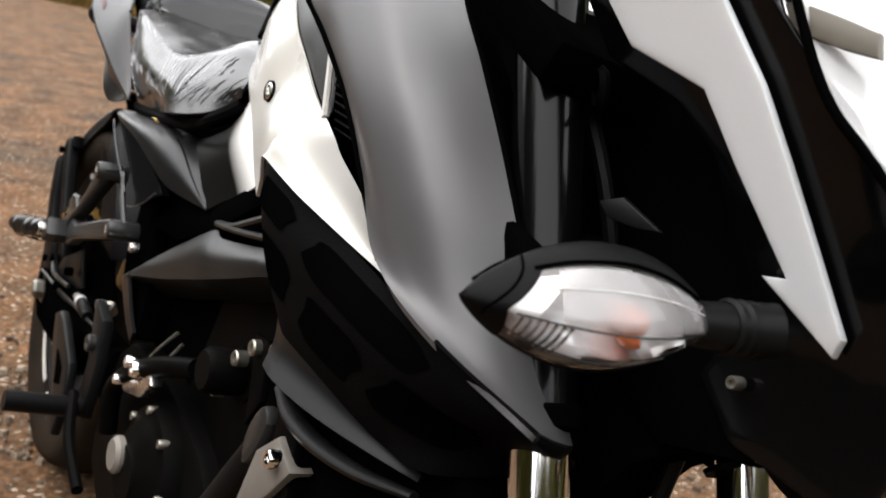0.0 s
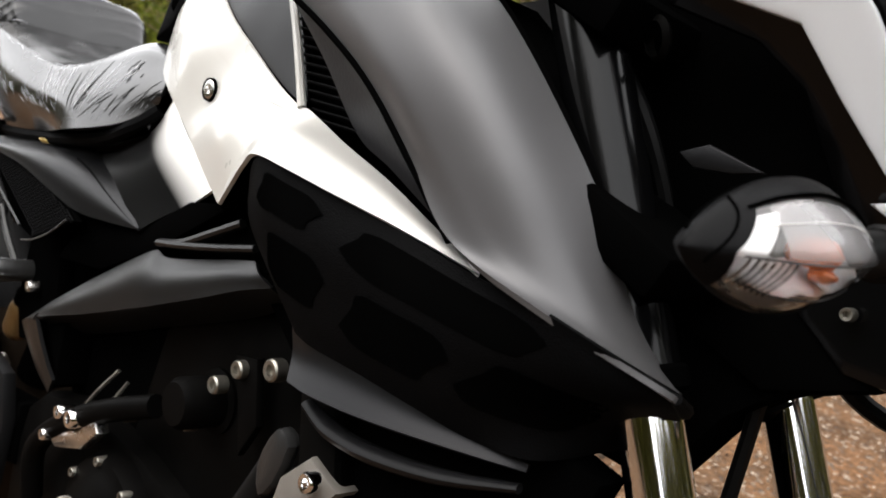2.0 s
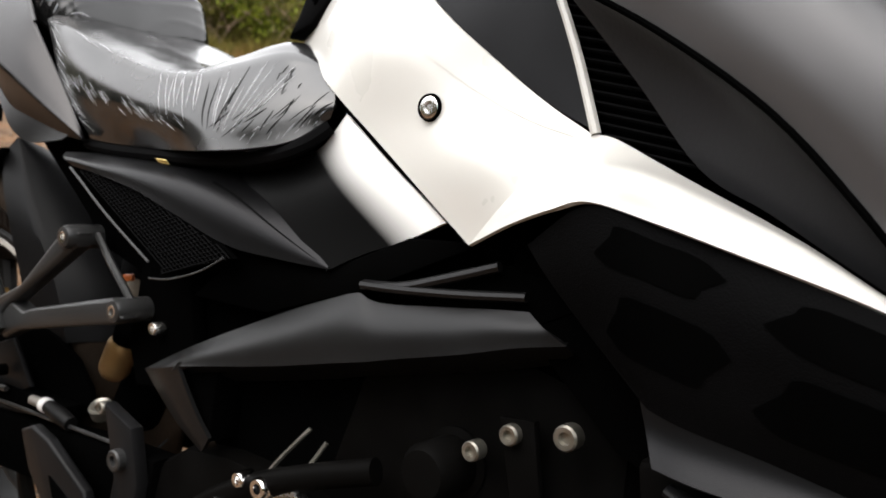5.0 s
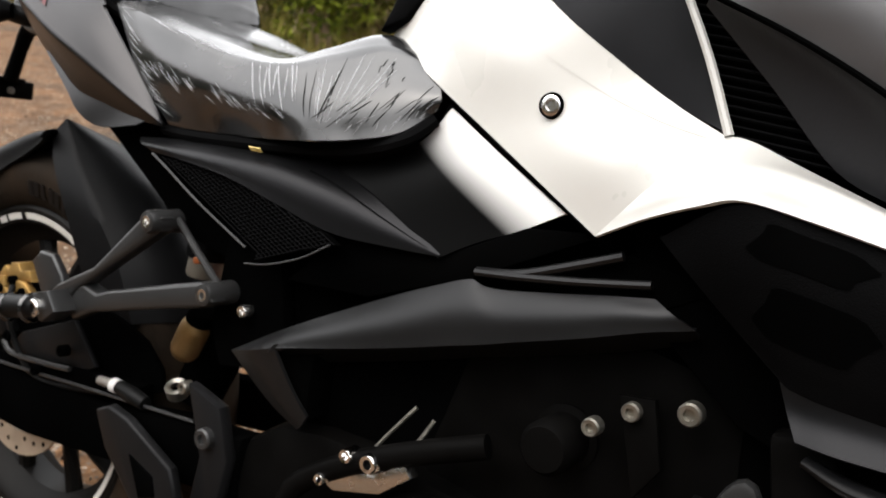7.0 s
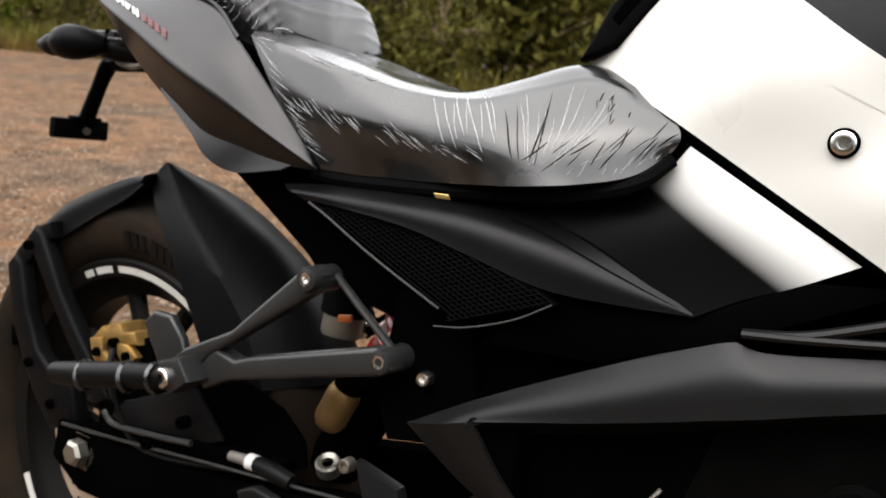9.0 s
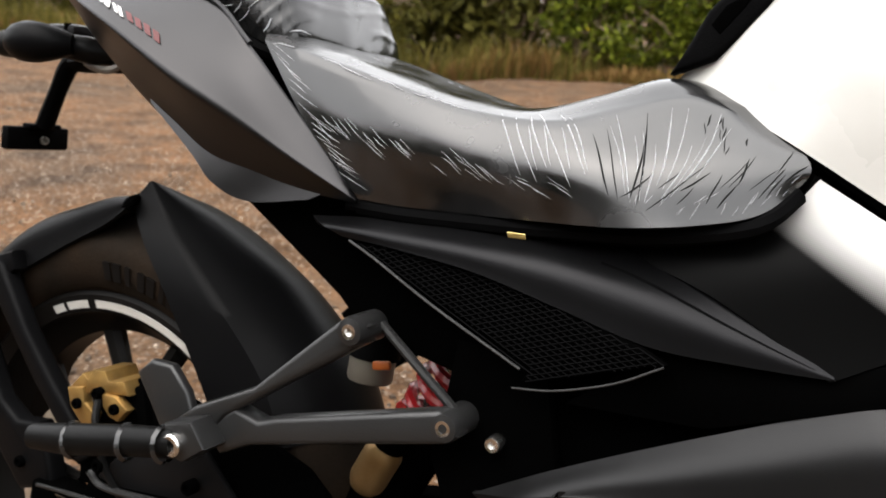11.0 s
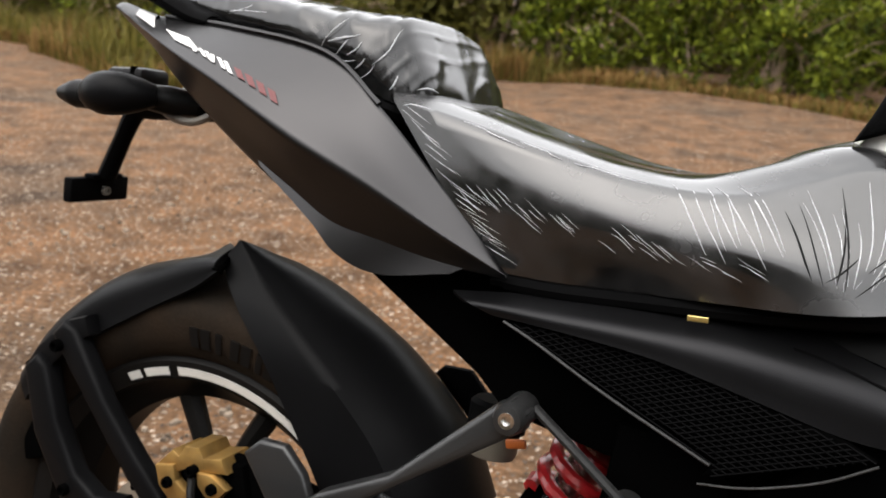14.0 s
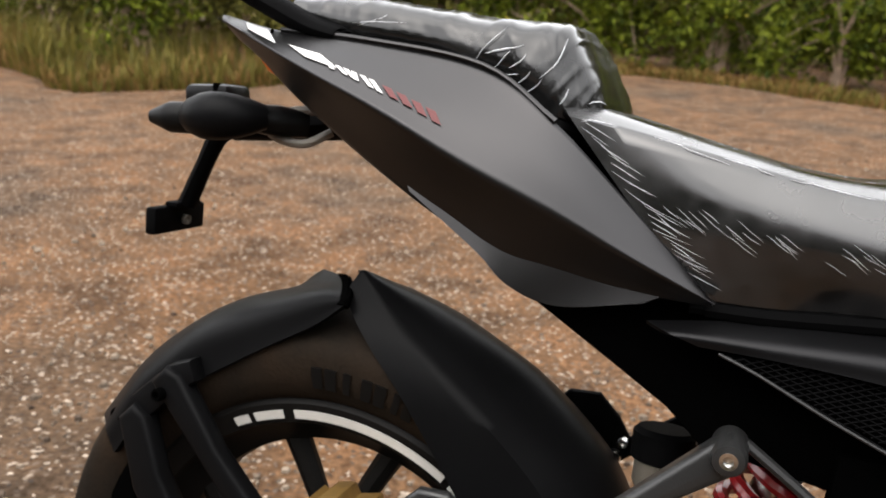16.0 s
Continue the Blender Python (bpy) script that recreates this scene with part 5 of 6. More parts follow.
    wedge = [[(0.852, -0.128, 0.858), (0.905, -0.124, 0.811), (0.955, -0.124, 0.765), (1.0, -0.130, 0.748), (1.04, -0.134, 0.731), (1.085, -0.140, 0.713)],
             [(0.857, -0.138, 0.861), (0.935, -0.140, 0.825), (0.985, -0.143, 0.790), (1.03, -0.146, 0.764), (1.06, -0.146, 0.740), (1.092, -0.146, 0.716)],
             [(0.862, -0.146, 0.863), (0.932, -0.154, 0.835), (1.0, -0.158, 0.799), (1.053, -0.160, 0.757), (1.078, -0.158, 0.735), (1.096, -0.156, 0.718)]]
    part("scoop", skin(sheet(wedge, 5, 6), 0.003), SCOOP, t, "dark grey recessed scoop")
    # The return is grey like the fairing; black colour stands for its shade.
    inner = skin(sheet(GREY_ROWS[3:], 4, 8), 0.003)
    left = mirrored(inner)
    part("fairing_return", inner, DEEP, t, "inner return of the grey fairing, blackened as shade")
    part("fairing_return", left, DEEP, t)
    grey = skin(sheet(GREY_ROWS[:4], 8, 8), 0.003)
    left = mirrored(grey)
    part("grey_fairing", grey, GREY, t, "satin graphite front fairing", sharp=75)
    part("grey_fairing", left, GREY, t, sharp=75)
    part("fairing_gap", tube([(0.86, -0.153, 0.862), (0.93, -0.161, 0.835), (1.0, -0.166, 0.799), (1.055, -0.168, 0.756), (1.095, -0.165, 0.718)], 0.0022, 6), DEEP, t)
    for s in (-1, 1):
        tip = tube([(1.224, s * 0.130, 0.674), (1.219, s * 0.108, 0.665), (1.206, s * 0.085, 0.660)], [0.003, 0.0045, 0.003], 8)
        part("fairing_tip", tip, MATTE, t)
    black = skin(sheet(BLACK_ROWS, 6, 8), 0.003)
    left = mirrored(black)
    part("black_fairing", black, MATTE, t, "textured black lower fairing with pocket shade laid on", sharp=75)
    part("black_fairing", left, MATTE, t, sharp=75)
    # Flat patches, not recesses: near-zero black puts the pockets' shade on the fairing.
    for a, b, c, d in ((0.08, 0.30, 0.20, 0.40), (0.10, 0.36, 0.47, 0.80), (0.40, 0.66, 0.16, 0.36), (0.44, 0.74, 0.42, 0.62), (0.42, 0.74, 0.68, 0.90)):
        part("pocket_shade", strip_on(BLACK_ROWS, a, b, c, d, 0.001, slant=-0.05, rounded=0.22), DEEP, t)
    lip = [[(0.955, -0.147, 0.634), (0.985, -0.151, 0.630), (1.03, -0.151, 0.627), (1.08, -0.147, 0.622), (1.12, -0.141, 0.618), (1.155, -0.134, 0.614)],
           [(0.964, -0.149, 0.616), (0.992, -0.153, 0.615), (1.035, -0.153, 0.615), (1.08, -0.149, 0.614), (1.12, -0.142, 0.6135), (1.155, -0.1345, 0.612)],
           [(0.975, -0.158, 0.600), (1.0, -0.161, 0.600), (1.04, -0.160, 0.602), (1.08, -0.155, 0.605), (1.12, -0.146, 0.608), (1.155, -0.135, 0.610)]]
    part("fairing_lip", skin(sheet(lip, 5, 6), 0.003), SIDEGREY, t, "dark grey lower lip")
    part("lower_trim", tube([(0.980, -0.140, 0.585), (1.01, -0.142, 0.578), (1.05, -0.142, 0.578), (1.10, -0.138, 0.585), (1.15, -0.130, 0.598)], [0.006, 0.0085, 0.0085, 0.007, 0.004], 10, 6, 0.7), FENDER, t)
    part("core", plate([(0.72, 0.83), (0.74, 0.90), (0.82, 0.92), (0.92, 0.90), (1.03, 0.82), (1.12, 0.70), (1.08, 0.64), (0.98, 0.62), (0.80, 0.67), (0.70, 0.73)], -0.085, 0.085, 0.01), DEEP, t)
    return t


tank()


def main_frame():
    f = group("main_frame", label="satin dark grey perimeter frame spar")
    spar = [[(0.440, -0.112, 0.486), (0.500, -0.112, 0.524), (0.567, -0.111, 0.562), (0.638, -0.110, 0.600), (0.680, -0.110, 0.622), (0.697, -0.110, 0.629), (0.725, -0.113, 0.6265), (0.79, -0.114, 0.640), (0.825, -0.115, 0.648), (0.857, -0.116, 0.6545)],
            [(0.478, -0.126, 0.500), (0.530, -0.125, 0.528), (0.588, -0.125, 0.553), (0.650, -0.125, 0.581), (0.690, -0.125, 0.600), (0.715, -0.125, 0.608), (0.745, -0.125, 0.612), (0.80, -0.125, 0.628), (0.840, -0.125, 0.640), (0.875, -0.123, 0.648)],
            [(0.512, -0.129, 0.513), (0.555, -0.129, 0.526), (0.605, -0.129, 0.541), (0.660, -0.129, 0.559), (0.700, -0.129, 0.573), (0.730, -0.129, 0.583), (0.765, -0.128, 0.596), (0.815, -0.128, 0.614), (0.858, -0.126, 0.631), (0.8915, -0.122, 0.6415)],
            [(0.520, -0.092, 0.494), (0.560, -0.090, 0.508), (0.610, -0.088, 0.524), (0.665, -0.088, 0.543), (0.705, -0.088, 0.558), (0.735, -0.088, 0.568), (0.77, -0.088, 0.580), (0.82, -0.088, 0.598), (0.863, -0.092, 0.616), (0.892, -0.11, 0.634)]]
    part("spar", skin(sheet(spar, 6, 6, (2,)), 0.004), FRAMEGREY, f, sharp=35)
    leg = [[(0.440, -0.112, 0.486), (0.470, -0.114, 0.470), (0.508, -0.116, 0.452), (0.545, -0.117, 0.440)], [(0.478, -0.126, 0.500), (0.505, -0.125, 0.480), (0.530, -0.123, 0.461), (0.552, -0.120, 0.447)], [(0.512, -0.129, 0.513), (0.528, -0.127, 0.492), (0.543, -0.124, 0.473), (0.558, -0.121, 0.458)]]
    part("spar_leg", skin(sheet(leg, 6, 6), 0.004), FRAMEGREY, f, sharp=50)
    part("spar_core", plate([(0.45, 0.484), (0.57, 0.556), (0.69, 0.618), (0.85, 0.645), (0.885, 0.64), (0.73, 0.58), (0.55, 0.515), (0.55, 0.45), (0.53, 0.44)], -0.114, -0.07, 0.003), DEEP, f)
    part("rib", tube([(0.706, -0.112, 0.636), (0.745, -0.114, 0.644), (0.785, -0.114, 0.660), (0.826, -0.112, 0.678)], 0.004, 8), FRAMEGREY, f)
    part("rib", tube([(0.706, -0.114, 0.636), (0.745, -0.116, 0.642), (0.80, -0.116, 0.652), (0.852, -0.114, 0.663)], 0.0035, 8), FRAMEGREY, f)
    part("infill", plate([(0.71, 0.63), (0.83, 0.68), (0.90, 0.67), (0.86, 0.645)], -0.106, -0.096, 0.002), DEEP, f)
    return f


main_frame()


def engine():
    e = group("engine", label="dark alloy engine with hoses and steel bolts")
    part("crankcase", plate([(0.45, 0.28), (0.47, 0.40), (0.56, 0.44), (0.72, 0.44), (0.84, 0.40), (0.88, 0.30), (0.82, 0.22), (0.52, 0.22)], -0.105, 0.105, 0.012, 2), ENGINE, e)
    part("cylinder", plate([(0.66, 0.42), (0.70, 0.58), (0.80, 0.62), (0.93, 0.60), (0.94, 0.50), (0.86, 0.40)], -0.085, 0.085, 0.01), ENGINE, e)
    part("airbox", plate([(0.50, 0.50), (0.56, 0.53), (0.72, 0.59), (0.90, 0.645), (0.98, 0.62), (0.97, 0.40), (0.56, 0.40), (0.50, 0.44)], -0.080, 0.09, 0.006), DEEP, e)
    part("knee_cover", plate([(0.82, 0.70), (0.90, 0.70), (1.0, 0.64), (1.0, 0.56), (0.93, 0.58), (0.86, 0.63)], -0.104, -0.09, 0.003), DEEP, e)
    part("shock_cover", plate([(0.405, 0.60), (0.48, 0.60), (0.50, 0.52), (0.46, 0.47), (0.415, 0.46), (0.395, 0.50), (0.402, 0.56)], -0.104, -0.085, 0.004), DEEP, e)
    c = part("clutch_cover", lathe([(0, -0.140), (0.030, -0.140), (0.034, -0.136), (0.050, -0.134), (0.058, -0.126), (0.072, -0.122), (0.078, -0.110), (0.078, -0.09)], (0.70, 0, 0.355), 40), ENGINE, e)
    part("cover_cap", lathe([(0, -0.148), (0.016, -0.148), (0.020, -0.144), (0.020, -0.138)], (0.675, 0, 0.366), 20), CAST, e)
    for k in range(8):
        a = radians(45 * k + 10)
        bolt((0.70 + 0.070 * math.cos(a), -0.121, 0.355 + 0.070 * math.sin(a)), 0.005, e, DULLSTEEL)
    part("coolant_hose", tube([(0.55, -0.118, 0.33), (0.558, -0.126, 0.387), (0.62, -0.128, 0.437), (0.69, -0.124, 0.474), (0.745, -0.11, 0.497)], 0.011, 12), ENGINE, e)
    part("coolant_hose", tube([(0.80, -0.11, 0.36), (0.86, -0.12, 0.40), (0.90, -0.12, 0.46), (0.925, -0.11, 0.52)], 0.013, 12), HOSE, e)
    for x, z, r in ((0.828, 0.545, 0.010), (0.856, 0.567, 0.010), (0.898, 0.580, 0.012), (0.70, 0.47, 0.006), (0.80, 0.50, 0.007)):
        bolt((x, -0.108, z), r * 0.75, e, DULLSTEEL, depth=0.006)
    part("bracket", plate([(0.842, 0.575), (0.87, 0.58), (0.885, 0.53), (0.868, 0.50), (0.858, 0.53)], -0.106, -0.098, 0.002), ENGINE, e)
    part("thermostat", lathe([(0, -0.128), (0.018, -0.128), (0.022, -0.122), (0.022, -0.09), (0.028, -0.088), (0.028, -0.08)], (0.800, 0, 0.520), 20), ENGINE, e)
    part("filler_plate", plate([(0.585, 0.415), (0.60, 0.430), (0.65, 0.440), (0.68, 0.462), (0.69, 0.452), (0.66, 0.425), (0.61, 0.408)], -0.132, -0.118, 0.003), STEEL, e, "bright steel linkage plate")
    for x, z, r in ((0.650, 0.452, 0.009), (0.625, 0.450, 0.007), (0.600, 0.418, 0.006)):
        bolt((x, -0.134, z), r, e, CHROME, depth=0.008)
    part("cable", tube([(0.64, -0.126, 0.455), (0.655, -0.12, 0.48), (0.67, -0.11, 0.505)], 0.002, 6), DULLSTEEL, e)
    part("cable", tube([(0.66, -0.126, 0.455), (0.68, -0.12, 0.475), (0.69, -0.11, 0.50)], 0.002, 6), DULLSTEEL, e)
    part("exhaust", tube([(0.93, -0.03, 0.50), (0.98, -0.05, 0.42), (0.95, -0.06, 0.30), (0.84, -0.06, 0.19), (0.65, -0.06, 0.17)], 0.022, 14), ENGINE, e)
    part("belly_shroud", plate([(0.99, 0.60), (1.15, 0.625), (1.19, 0.615), (1.16, 0.52), (1.08, 0.42), (0.99, 0.40)], -0.118, -0.09, 0.004), DEEP, e)
    r = group("radiator", label="black radiator with side cap and pale bracket")
    part("core", block((1.01, 0, 0.50), (0.03, 0.26, 0.22), (0, -14, 0), 0.004), DEEP, r)
    part("side_tank", block((1.0, -0.118, 0.50), (0.045, 0.025, 0.20), (0, -14, 0), 0.006), ENGINE, r)
    part("side_cap", plate([(0.936, 0.545), (0.948, 0.556), (0.960, 0.546), (0.950, 0.515), (0.936, 0.500), (0.928, 0.520)], -0.134, -0.120, 0.005, 2), ALLOY, r)
    part("bracket", plate([(0.961, 0.526), (0.988, 0.551), (1.020, 0.539), (0.998, 0.509), (0.972, 0.481), (0.950, 0.474)], -0.137, -0.112, 0.003), CAST, r, "pale alloy bracket block")
    bolt((0.998, -0.138, 0.538), 0.0075, r, CHROME, depth=0.008)
    return e


engine()


def front():
    f = group("front_fork", label="black upside-down fork with bright chrome stanchions")
    d = np.array((math.sin(radians(25)), 0, -math.cos(radians(25))))
    for s in (-1, 1):
        o = np.array((1.094, s * 0.093, 0.865))
        part("outer_tube", tube([o - d * 0.14, o + d * 0.05, o + d * 0.215], 0.0208, 24, 2), GLOSS, f)
        part("fork_boot", lathe([(0.0215, 0.050), (0.026, 0.046), (0.0285, 0.028), (0.0270, 0.004), (0.0310, 0.002), (0.0310, -0.010), (0.022, -0.012)], tuple(o - d * 0.055), 22, axis=tuple(-d)), MATTE, f, "black rubber boot")
        part("dust_seal", lathe([(0.0225, -0.006), (0.0245, -0.004), (0.0245, 0.006), (0.019, 0.009)], tuple(o + d * 0.216), 18, axis=tuple(d)), DEEP, f)
        part("stanchion", tube([o + d * 0.21, o + d * 0.60], 0.0180, 20), CHROME, f, "polished chrome stanchion")
        part("axle_foot", tube([o + d * 0.56, o + d * 0.66], 0.027, 14), FENDER, f)
    for k, z in ((0, 0.868), (1, 0.74)):
        part("yoke", block((1.094 + (0.868 - z) * 0.466 + 0.01, 0, z), (0.075, 0.25, 0.028), (0, 25, 0), 0.006), DEEP, f)
    w = group("front_wheel", label="black front wheel between the fork legs")
    ax = (1.385, 0, 0.30)
    half = [(0.216, -0.045), (0.240, -0.054), (0.262, -0.056), (0.285, -0.046), (0.297, -0.025), (0.30, 0)]
    part("tyre", lathe(half + [(r, -h) for r, h in half[-2::-1]], ax, 64), RUBBER, w)
    part("rim", lathe([(0.195, -0.03), (0.214, -0.045), (0.218, -0.04), (0.186, 0.0), (0.218, 0.04), (0.214, 0.045), (0.195, 0.03), (0.178, 0), (0.195, -0.03)], ax, 64), RIM, w)
    for k in range(5):
        a = radians(72 * k)
        part("spoke", tube([(ax[0] + 0.03 * math.cos(a), 0, ax[2] + 0.03 * math.sin(a)), (ax[0] + 0.185 * math.cos(a + 0.1), 0, ax[2] + 0.185 * math.sin(a + 0.1))], 0.013, 8), RIM, w)
    part("hub", lathe([(0, -0.05), (0.03, -0.05), (0.04, -0.02), (0.04, 0.02), (0.03, 0.05), (0, 0.05)], ax, 24), RIM, w)

    h = group("headlamp_unit", label="black headlamp cowl with white side flashes and clear lenses")
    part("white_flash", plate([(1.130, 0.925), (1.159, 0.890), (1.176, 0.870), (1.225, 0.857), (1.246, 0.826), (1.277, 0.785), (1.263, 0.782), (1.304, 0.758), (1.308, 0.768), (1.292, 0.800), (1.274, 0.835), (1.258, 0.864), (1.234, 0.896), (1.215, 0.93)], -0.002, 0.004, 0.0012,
         bend=lambda x, z: -0.118 + 0.069 * min(max((0.893 - z) / 0.134, -0.3), 1)), LITWHITE, h, "side flash in a cool white lifted for its light")
    def hug(x, z):
        return -0.111 + 0.069 * min(max((0.893 - z) / 0.134, -0.3), 1)
    cowl = plate([(1.10, 0.945), (1.25, 0.945), (1.256, 0.898), (1.278, 0.876), (1.298, 0.860), (1.316, 0.838), (1.340, 0.80), (1.350, 0.75), (1.338, 0.69), (1.305, 0.693), (1.265, 0.696), (1.235, 0.72), (1.25, 0.77), (1.225, 0.83), (1.20, 0.85), (1.15, 0.865)], 0.0, 0.006, 0.0015, bend=hug)
    left = mirrored(cowl)
    part("cowl_side", cowl, GLOSS, h, "gloss black cowl side", sharp=60)
    part("cowl_side", left, GLOSS, h, sharp=60)
    part("cowl_back", plate([(1.10, 0.945), (1.21, 0.93), (1.25, 0.85), (1.28, 0.76), (1.28, 0.69), (1.225, 0.672), (1.16, 0.70), (1.10, 0.79), (1.06, 0.87)], -0.040, 0.040, 0.008), DEEP, h)
    lens = [[(1.248, -0.109, 0.925), (1.286, -0.100, 0.868), (1.314, -0.088, 0.842), (1.336, -0.060, 0.815)],
            [(1.29, -0.075, 0.925), (1.33, -0.065, 0.875), (1.355, -0.05, 0.845), (1.37, -0.03, 0.815)],
            [(1.305, 0.0, 0.925), (1.345, 0.0, 0.875), (1.37, 0.0, 0.845), (1.385, 0.0, 0.815)]]
    g = skin(sheet(lens, 6, 6), 0.003)
    left = mirrored(g)
    # Brown plate inside the lens; its colour stands in for a reflection.
    part("lens_reflection", plate([(1.254, 0.899), (1.260, 0.901), (1.283, 0.896), (1.302, 0.891), (1.306, 0.881), (1.289, 0.883), (1.269, 0.887), (1.261, 0.891)], -0.104, -0.099, 0.001), CLOUDY, h, "brownish plate painting the reflection in the headlamp lens")
    part("headlamp_rim", tube([(x - 0.002, y - 0.001, z) for x, y, z in lens[0]], 0.0022, 8), DEEP, h)
    part("headlamp_lens", g, HEADGLASS, h, "clear headlamp lens")
    part("headlamp_lens", left, HEADGLASS, h)
    inner = [[(x - 0.012, y * 0.92, z - 0.004) for x, y, z in r] for r in lens]
    g = skin(sheet(inner, 3, 4), 0.003)
    left = mirrored(g)
    part("reflector", g, CHROME, h, "bright reflector")
    part("reflector", left, CHROME, h)
    low = [[(1.316, -0.036, 0.752), (1.322, -0.030, 0.735), (1.330, -0.026, 0.714), (1.338, -0.018, 0.705)], [(1.345, -0.02, 0.755), (1.352, -0.018, 0.735), (1.355, -0.014, 0.716), (1.352, -0.01, 0.705)], [(1.355, 0.0, 0.755), (1.362, 0.0, 0.735), (1.362, 0.0, 0.716), (1.356, 0.0, 0.705)]]
    facets = []
    for i in range(5):
        for j in range(6):
            facets.append(block((1.332 + i * 0.003 + j * 0.002, -0.030 + i * 0.012, 0.745 - j * 0.007), (0.012, 0.011, 0.0062), (0, 20, 25), 0.001))
    part("pilot_facets", joined(*facets), CHROME, h, "faceted pilot reflector")
    part("pilot_lens", skin(sheet(low, 4, 5), 0.002), LENS, h)
    bolt((1.263, -0.050, 0.727), 0.0036, h, DULLSTEEL, depth=0.004)
    part("fixing_tab", plate([(1.174, 0.790), (1.19, 0.796), (1.222, 0.786), (1.205, 0.783), (1.184, 0.783)], -0.092, -0.088, 0.001), SIDEGREY, h)

    c = group("cables_and_hoses", label="black cables and brake hose by the fork")
    part("brake_hose", tube([(1.195, 0.02, 0.72), (1.225, 0.02, 0.70), (1.262, 0.03, 0.672), (1.31, 0.04, 0.658), (1.38, 0.06, 0.62)], 0.006, 8), HOSE, c)
    part("cable", tube([(1.215, 0.0, 0.70), (1.212, 0.0, 0.655), (1.208, 0.0, 0.59), (1.20, 0.0, 0.50)], 0.005, 8), HOSE, c)
    part("cable", tube([(1.05, -0.05, 0.92), (1.09, -0.06, 0.86), (1.13, -0.05, 0.80), (1.16, -0.03, 0.72)], 0.005, 8), HOSE, c)
    part("clamp", lathe([(0.010, -0.003), (0.013, 0.0), (0.010, 0.003)], (1.145, -0.09, 0.848), 14, axis=(0.6, 1, 0.3)), ENGINE, c)
    b = group("handlebar", label="black handlebar with lever clamps")
    part("bar", tube([(1.02, -0.30, 1.03), (1.05, -0.18, 1.0), (1.06, 0.0, 0.98), (1.05, 0.18, 1.0), (1.02, 0.30, 1.03)], 0.011, 10), MATTE, b)
    part("clamp", block((1.05, 0, 0.95), (0.05, 0.10, 0.05), (0, 10, 0), 0.006), DEEP, b)
    part("switch_box", block((1.04, -0.24, 1.02), (0.05, 0.05, 0.045), (0, 10, 0), 0.008), MATTE, b)
    part("inner_shroud", plate([(1.13, 0.80), (1.24, 0.77), (1.272, 0.696), (1.222, 0.664), (1.206, 0.650), (1.172, 0.596), (1.13, 0.60)], -0.03, 0.03, 0.004), DEEP, f)
    return f


front()


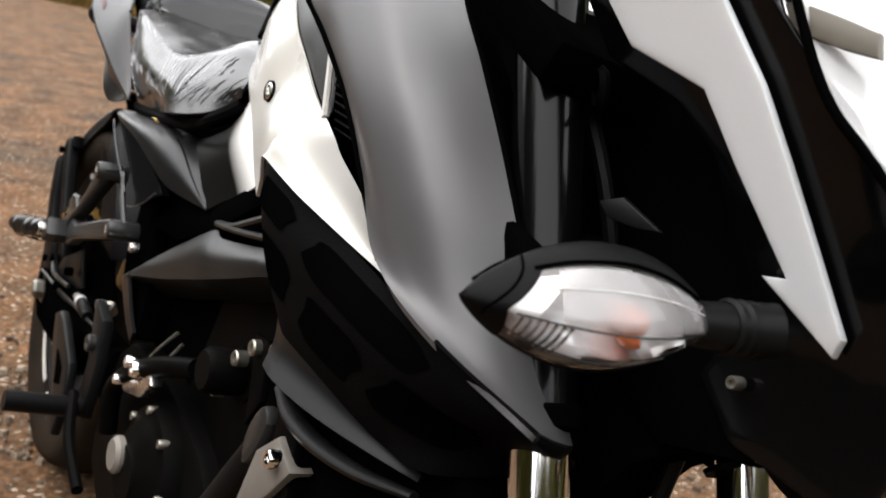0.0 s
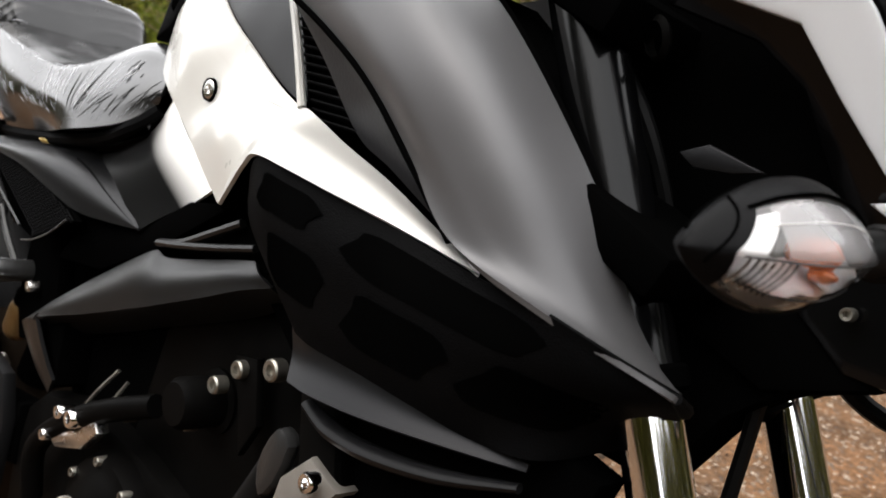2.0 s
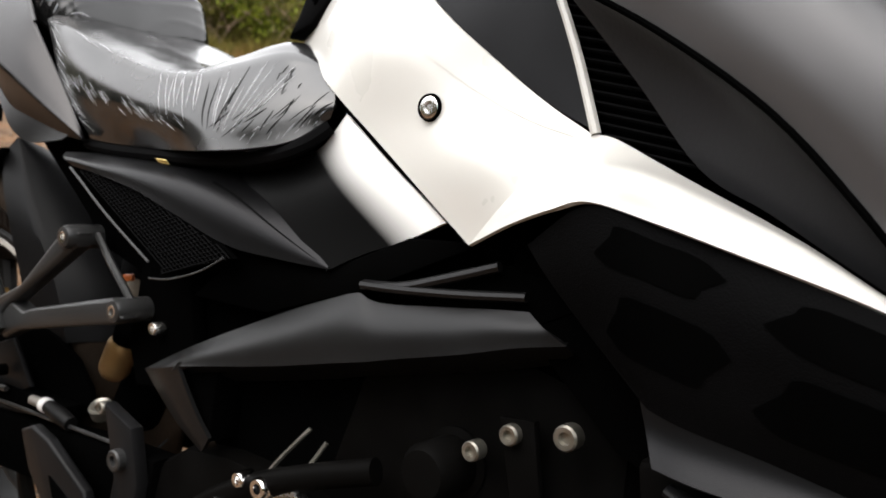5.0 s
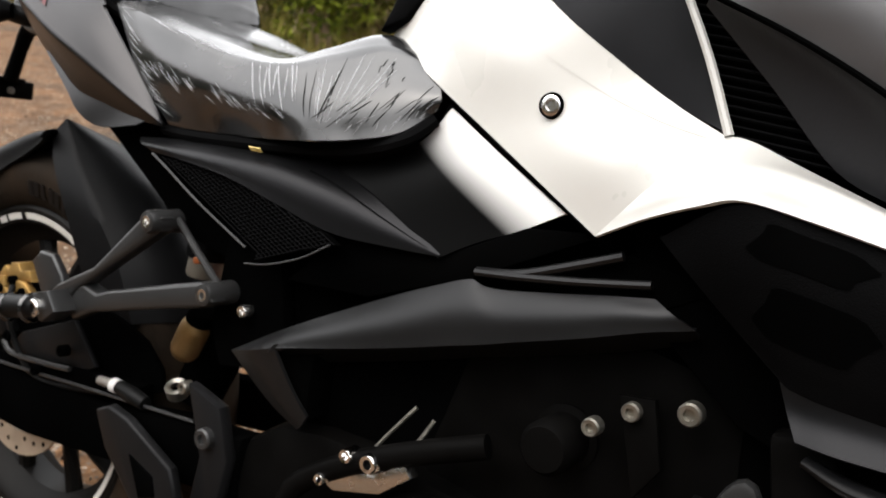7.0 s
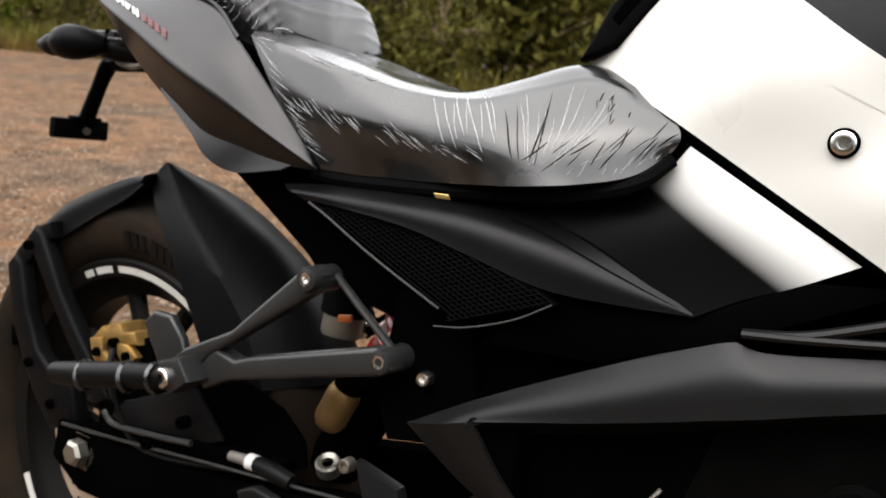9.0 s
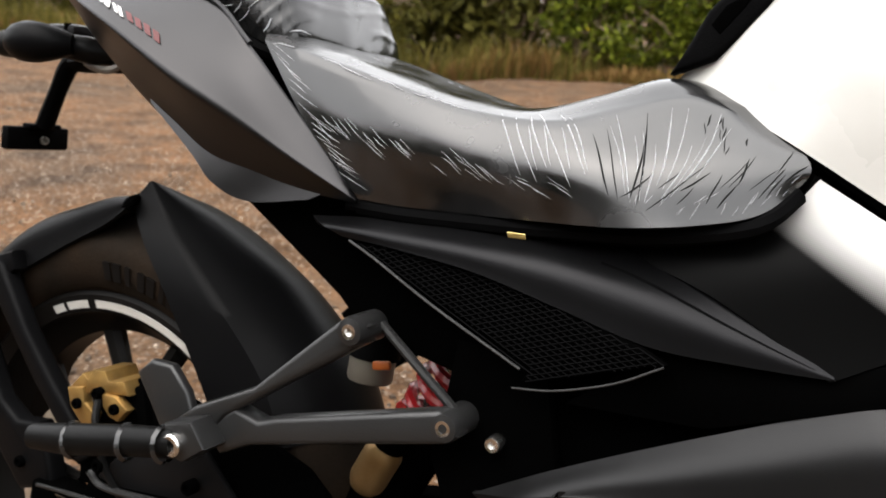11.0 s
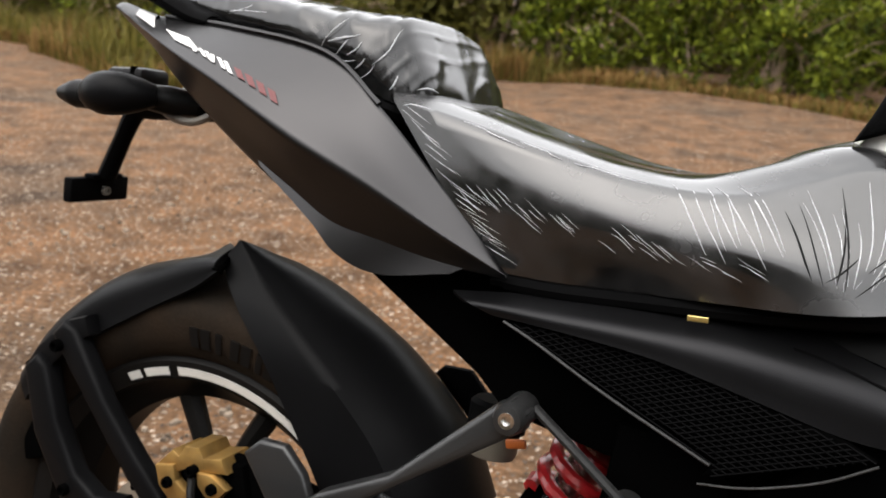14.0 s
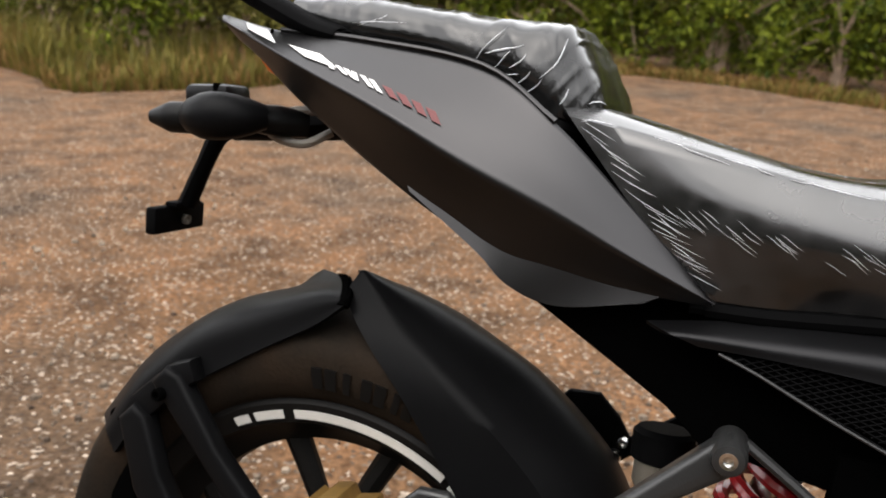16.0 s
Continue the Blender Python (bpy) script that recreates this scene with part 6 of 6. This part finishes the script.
def front_indicator(side):
    i = group("front_indicator", label="clear front indicator with orange bulb in black shell")
    root, tip = np.array((1.281, -0.117, 0.758)), np.array((1.257, -0.2275, 0.748))
    ax = tip - root
    length = np.linalg.norm(ax)
    ax = ax / length
    fwd = np.array((0.94, -0.33, 0.0))
    fwd = fwd - ax * (fwd @ ax)
    fwd /= np.linalg.norm(fwd)
    upv = np.cross(fwd, ax)
    upv = -upv if upv[2] < 0 else upv

    def at(q, a, scale=1.0):
        """A point of the oval body: q along it, a round it (0 ahead, 90 up)."""
        r = max(0.0, math.sin(math.pi * min(max(0.06 + 0.94 * q, 0), 1))) ** 0.75
        r *= (abs(math.cos(a)) ** 1.35 + abs(math.sin(a)) ** 1.35) ** (-1 / 1.35) * 1.10
        w, hgt = 0.025 * r * scale, 0.0245 * r * scale * (1.05 if math.sin(a) > 0 else 0.95)
        return root + ax * length * q + fwd * w * math.cos(a) + upv * hgt * math.sin(a)

    def shell(a0, a1, q0, q1, scale=1.0, n=14, m=18):
        return [[at(q0 + (q1 - q0) * k / n, radians(a0 + (a1 - a0) * j / m), scale) for k in range(n + 1)] for j in range(m + 1)]

    def put(name, bm, mat, label=""):
        return part(name, bm if side < 0 else mirrored(bm), mat, i, label)

    def slanted(a0, a1, q0, q1, lean, scale=1.0, n=14, m=18):
        """Like shell, but its outer end runs back with the height, as the black cap's edge does."""
        rows = []
        for j in range(m + 1):
            a = radians(a0 + (a1 - a0) * j / m)
            end = q1 - lean * max(0.0, math.sin(a)) - 0.25 * lean * max(0.0, -math.sin(a))
            start = q0 if q0 < 0.5 else q0 + end - q1
            rows.append([at(start + (end - start) * k / n, a, scale) for k in range(n + 1)])
        return rows

    put("lens", skin(slanted(-84, 64, 0.04, 0.875, 0.13), 0, tuple(-fwd)), LENS, "clear ribbed lens")
    put("shell", skin(shell(62, 278, 0.0, 1.0, 1.03), 0.002, tuple(fwd)), GUARD, "black shell")
    cap = [[at(e + (1.0 - e) * k / 10, a, 1.03) for k in range(11)]
           for a, e in ((radians(-88 + 9 * j), 0.87 - 0.13 * max(0.0, math.sin(radians(-88 + 9 * j))) - 0.03 * max(0.0, -math.sin(radians(-88 + 9 * j)))) for j in range(18))]
    put("shell_cap", skin(cap, 0.002, tuple(-ax)), GUARD, "pointed black end cap")
    put("end_facet", skin(slanted(-4, 52, 0.775, 0.865, 0.13, 0.95, 6), 0, tuple(-fwd)), SILVER, "bright end facet")
    put("shell_band", tube([at(q, radians(112), 1.045) for q in (0.08, 0.25, 0.45, 0.65, 0.85, 0.95)], 0.0009, 6), DEEP)
    put("shell_seam", tube([at(0.925 - 0.12 * max(0.0, math.sin(radians(a))), radians(a), 1.045) for a in (-40, -10, 15, 40, 65, 90)], 0.0006, 6), DEEP)
    put("seam", tube([at(q, radians(63), 1.05) for q in (0.08, 0.25, 0.45, 0.65, 0.78)], 0.0008, 6), DEEP)
    put("lens_line", tube([at(q, radians(-3), 1.0) for q in (0.06, 0.25, 0.45, 0.65, 0.84)], 0.0005, 6), ALLOY)
    put("lens_line", tube([at(q, radians(34), 1.0) for q in (0.06, 0.25, 0.45, 0.65, 0.76)], 0.0003, 6), DECALW)
    put("lens_line", tube([at(q, radians(-52), 1.0) for q in (0.2, 0.35, 0.5, 0.65, 0.80)], 0.0005, 6), ALLOY)
    put("diffuser", skin(shell(0, 60, 0.07, 0.70, 0.96), 0, tuple(-fwd)), FROST, "milky upper lens")
    put("reflector", skin(shell(95, 268, 0.05, 0.86, 0.93), 0, tuple(-fwd)), SILVER, "silvered reflector")
    for k in range(7):
        put("lens_rib", tube([at(0.66 + 0.026 * k, radians(a), 0.95) for a in (-60, -40, -20, -6)], 0.0007, 5), CHROME)
    frnd = random.Random(8)
    bowl = []
    for j in range(7):
        k = j / 6
        bowl.append([at(q, radians(172), 0.55) * (1 - k) + at(q, radians(-52), 0.93) * k + (upv + fwd * 0.5) * frnd.uniform(-0.0011, 0.0011)
                     for q in np.linspace(0.08, 0.83, 15)])
    ob = put("lower_reflector", skin(bowl, 0, tuple(-fwd)), MIRRORED, "faceted chrome lower reflector")
    ob.data.set_sharp_from_angle(angle=radians(4))
    put("inner_shade", skin(shell(-62, -30, 0.12, 0.22, 0.90, 6, 8), 0, tuple(-fwd)), DEEP, "dark opening in the reflector")
    c = at(0.36, 0.0, 0.05)
    put("bulb", tube([c - fwd * 0.006, c + fwd * 0.004, c + fwd * 0.012, c + fwd * 0.016], [0.005, 0.0065, 0.0060, 0.002], 14, 3), AMBER, "orange bulb")
    put("bulb_socket", tube([c - fwd * 0.016, c - fwd * 0.005], 0.011, 14), CAST)
    glow = at(0.36, radians(-38), 0.62)
    put("bulb_tip", tube([glow - fwd * 0.004, glow + fwd * 0.002, glow + fwd * 0.006], [0.004, 0.0045, 0.0015], 12, 3, 0.7), AMBER, "orange bulb below the lens line")
    put("stalk", tube([root - ax * 0.036 + np.array((0.004, 0, 0.002)), root - ax * 0.02, root + ax * 0.008], [0.0125, 0.0115, 0.0095], 16, 4), HOSE, "ribbed rubber stalk")
    rings = [lathe([(0.0112, -0.0015), (0.0130, 0.0), (0.0112, 0.0015)], tuple(root - ax * (0.014 + 0.006 * k)), 18, axis=tuple(ax)) for k in range(4)]
    for one_ring in rings:
        put("stalk_ring", one_ring, HOSE)
    return i


for one in (-1, 1):
    front_indicator(one)

stand = group("side_stand", label="black side stand holding the leaning machine")
part("leg", tube([(0.50, 0.10, 0.30), (0.47, 0.16, 0.16), (0.44, 0.215, 0.045)], [0.013, 0.012, 0.011], 10), DEEP, stand)
part("foot", block((0.44, 0.218, 0.038), (0.06, 0.045, 0.008), (-8.5, 0, 0), 0.002), DEEP, stand)
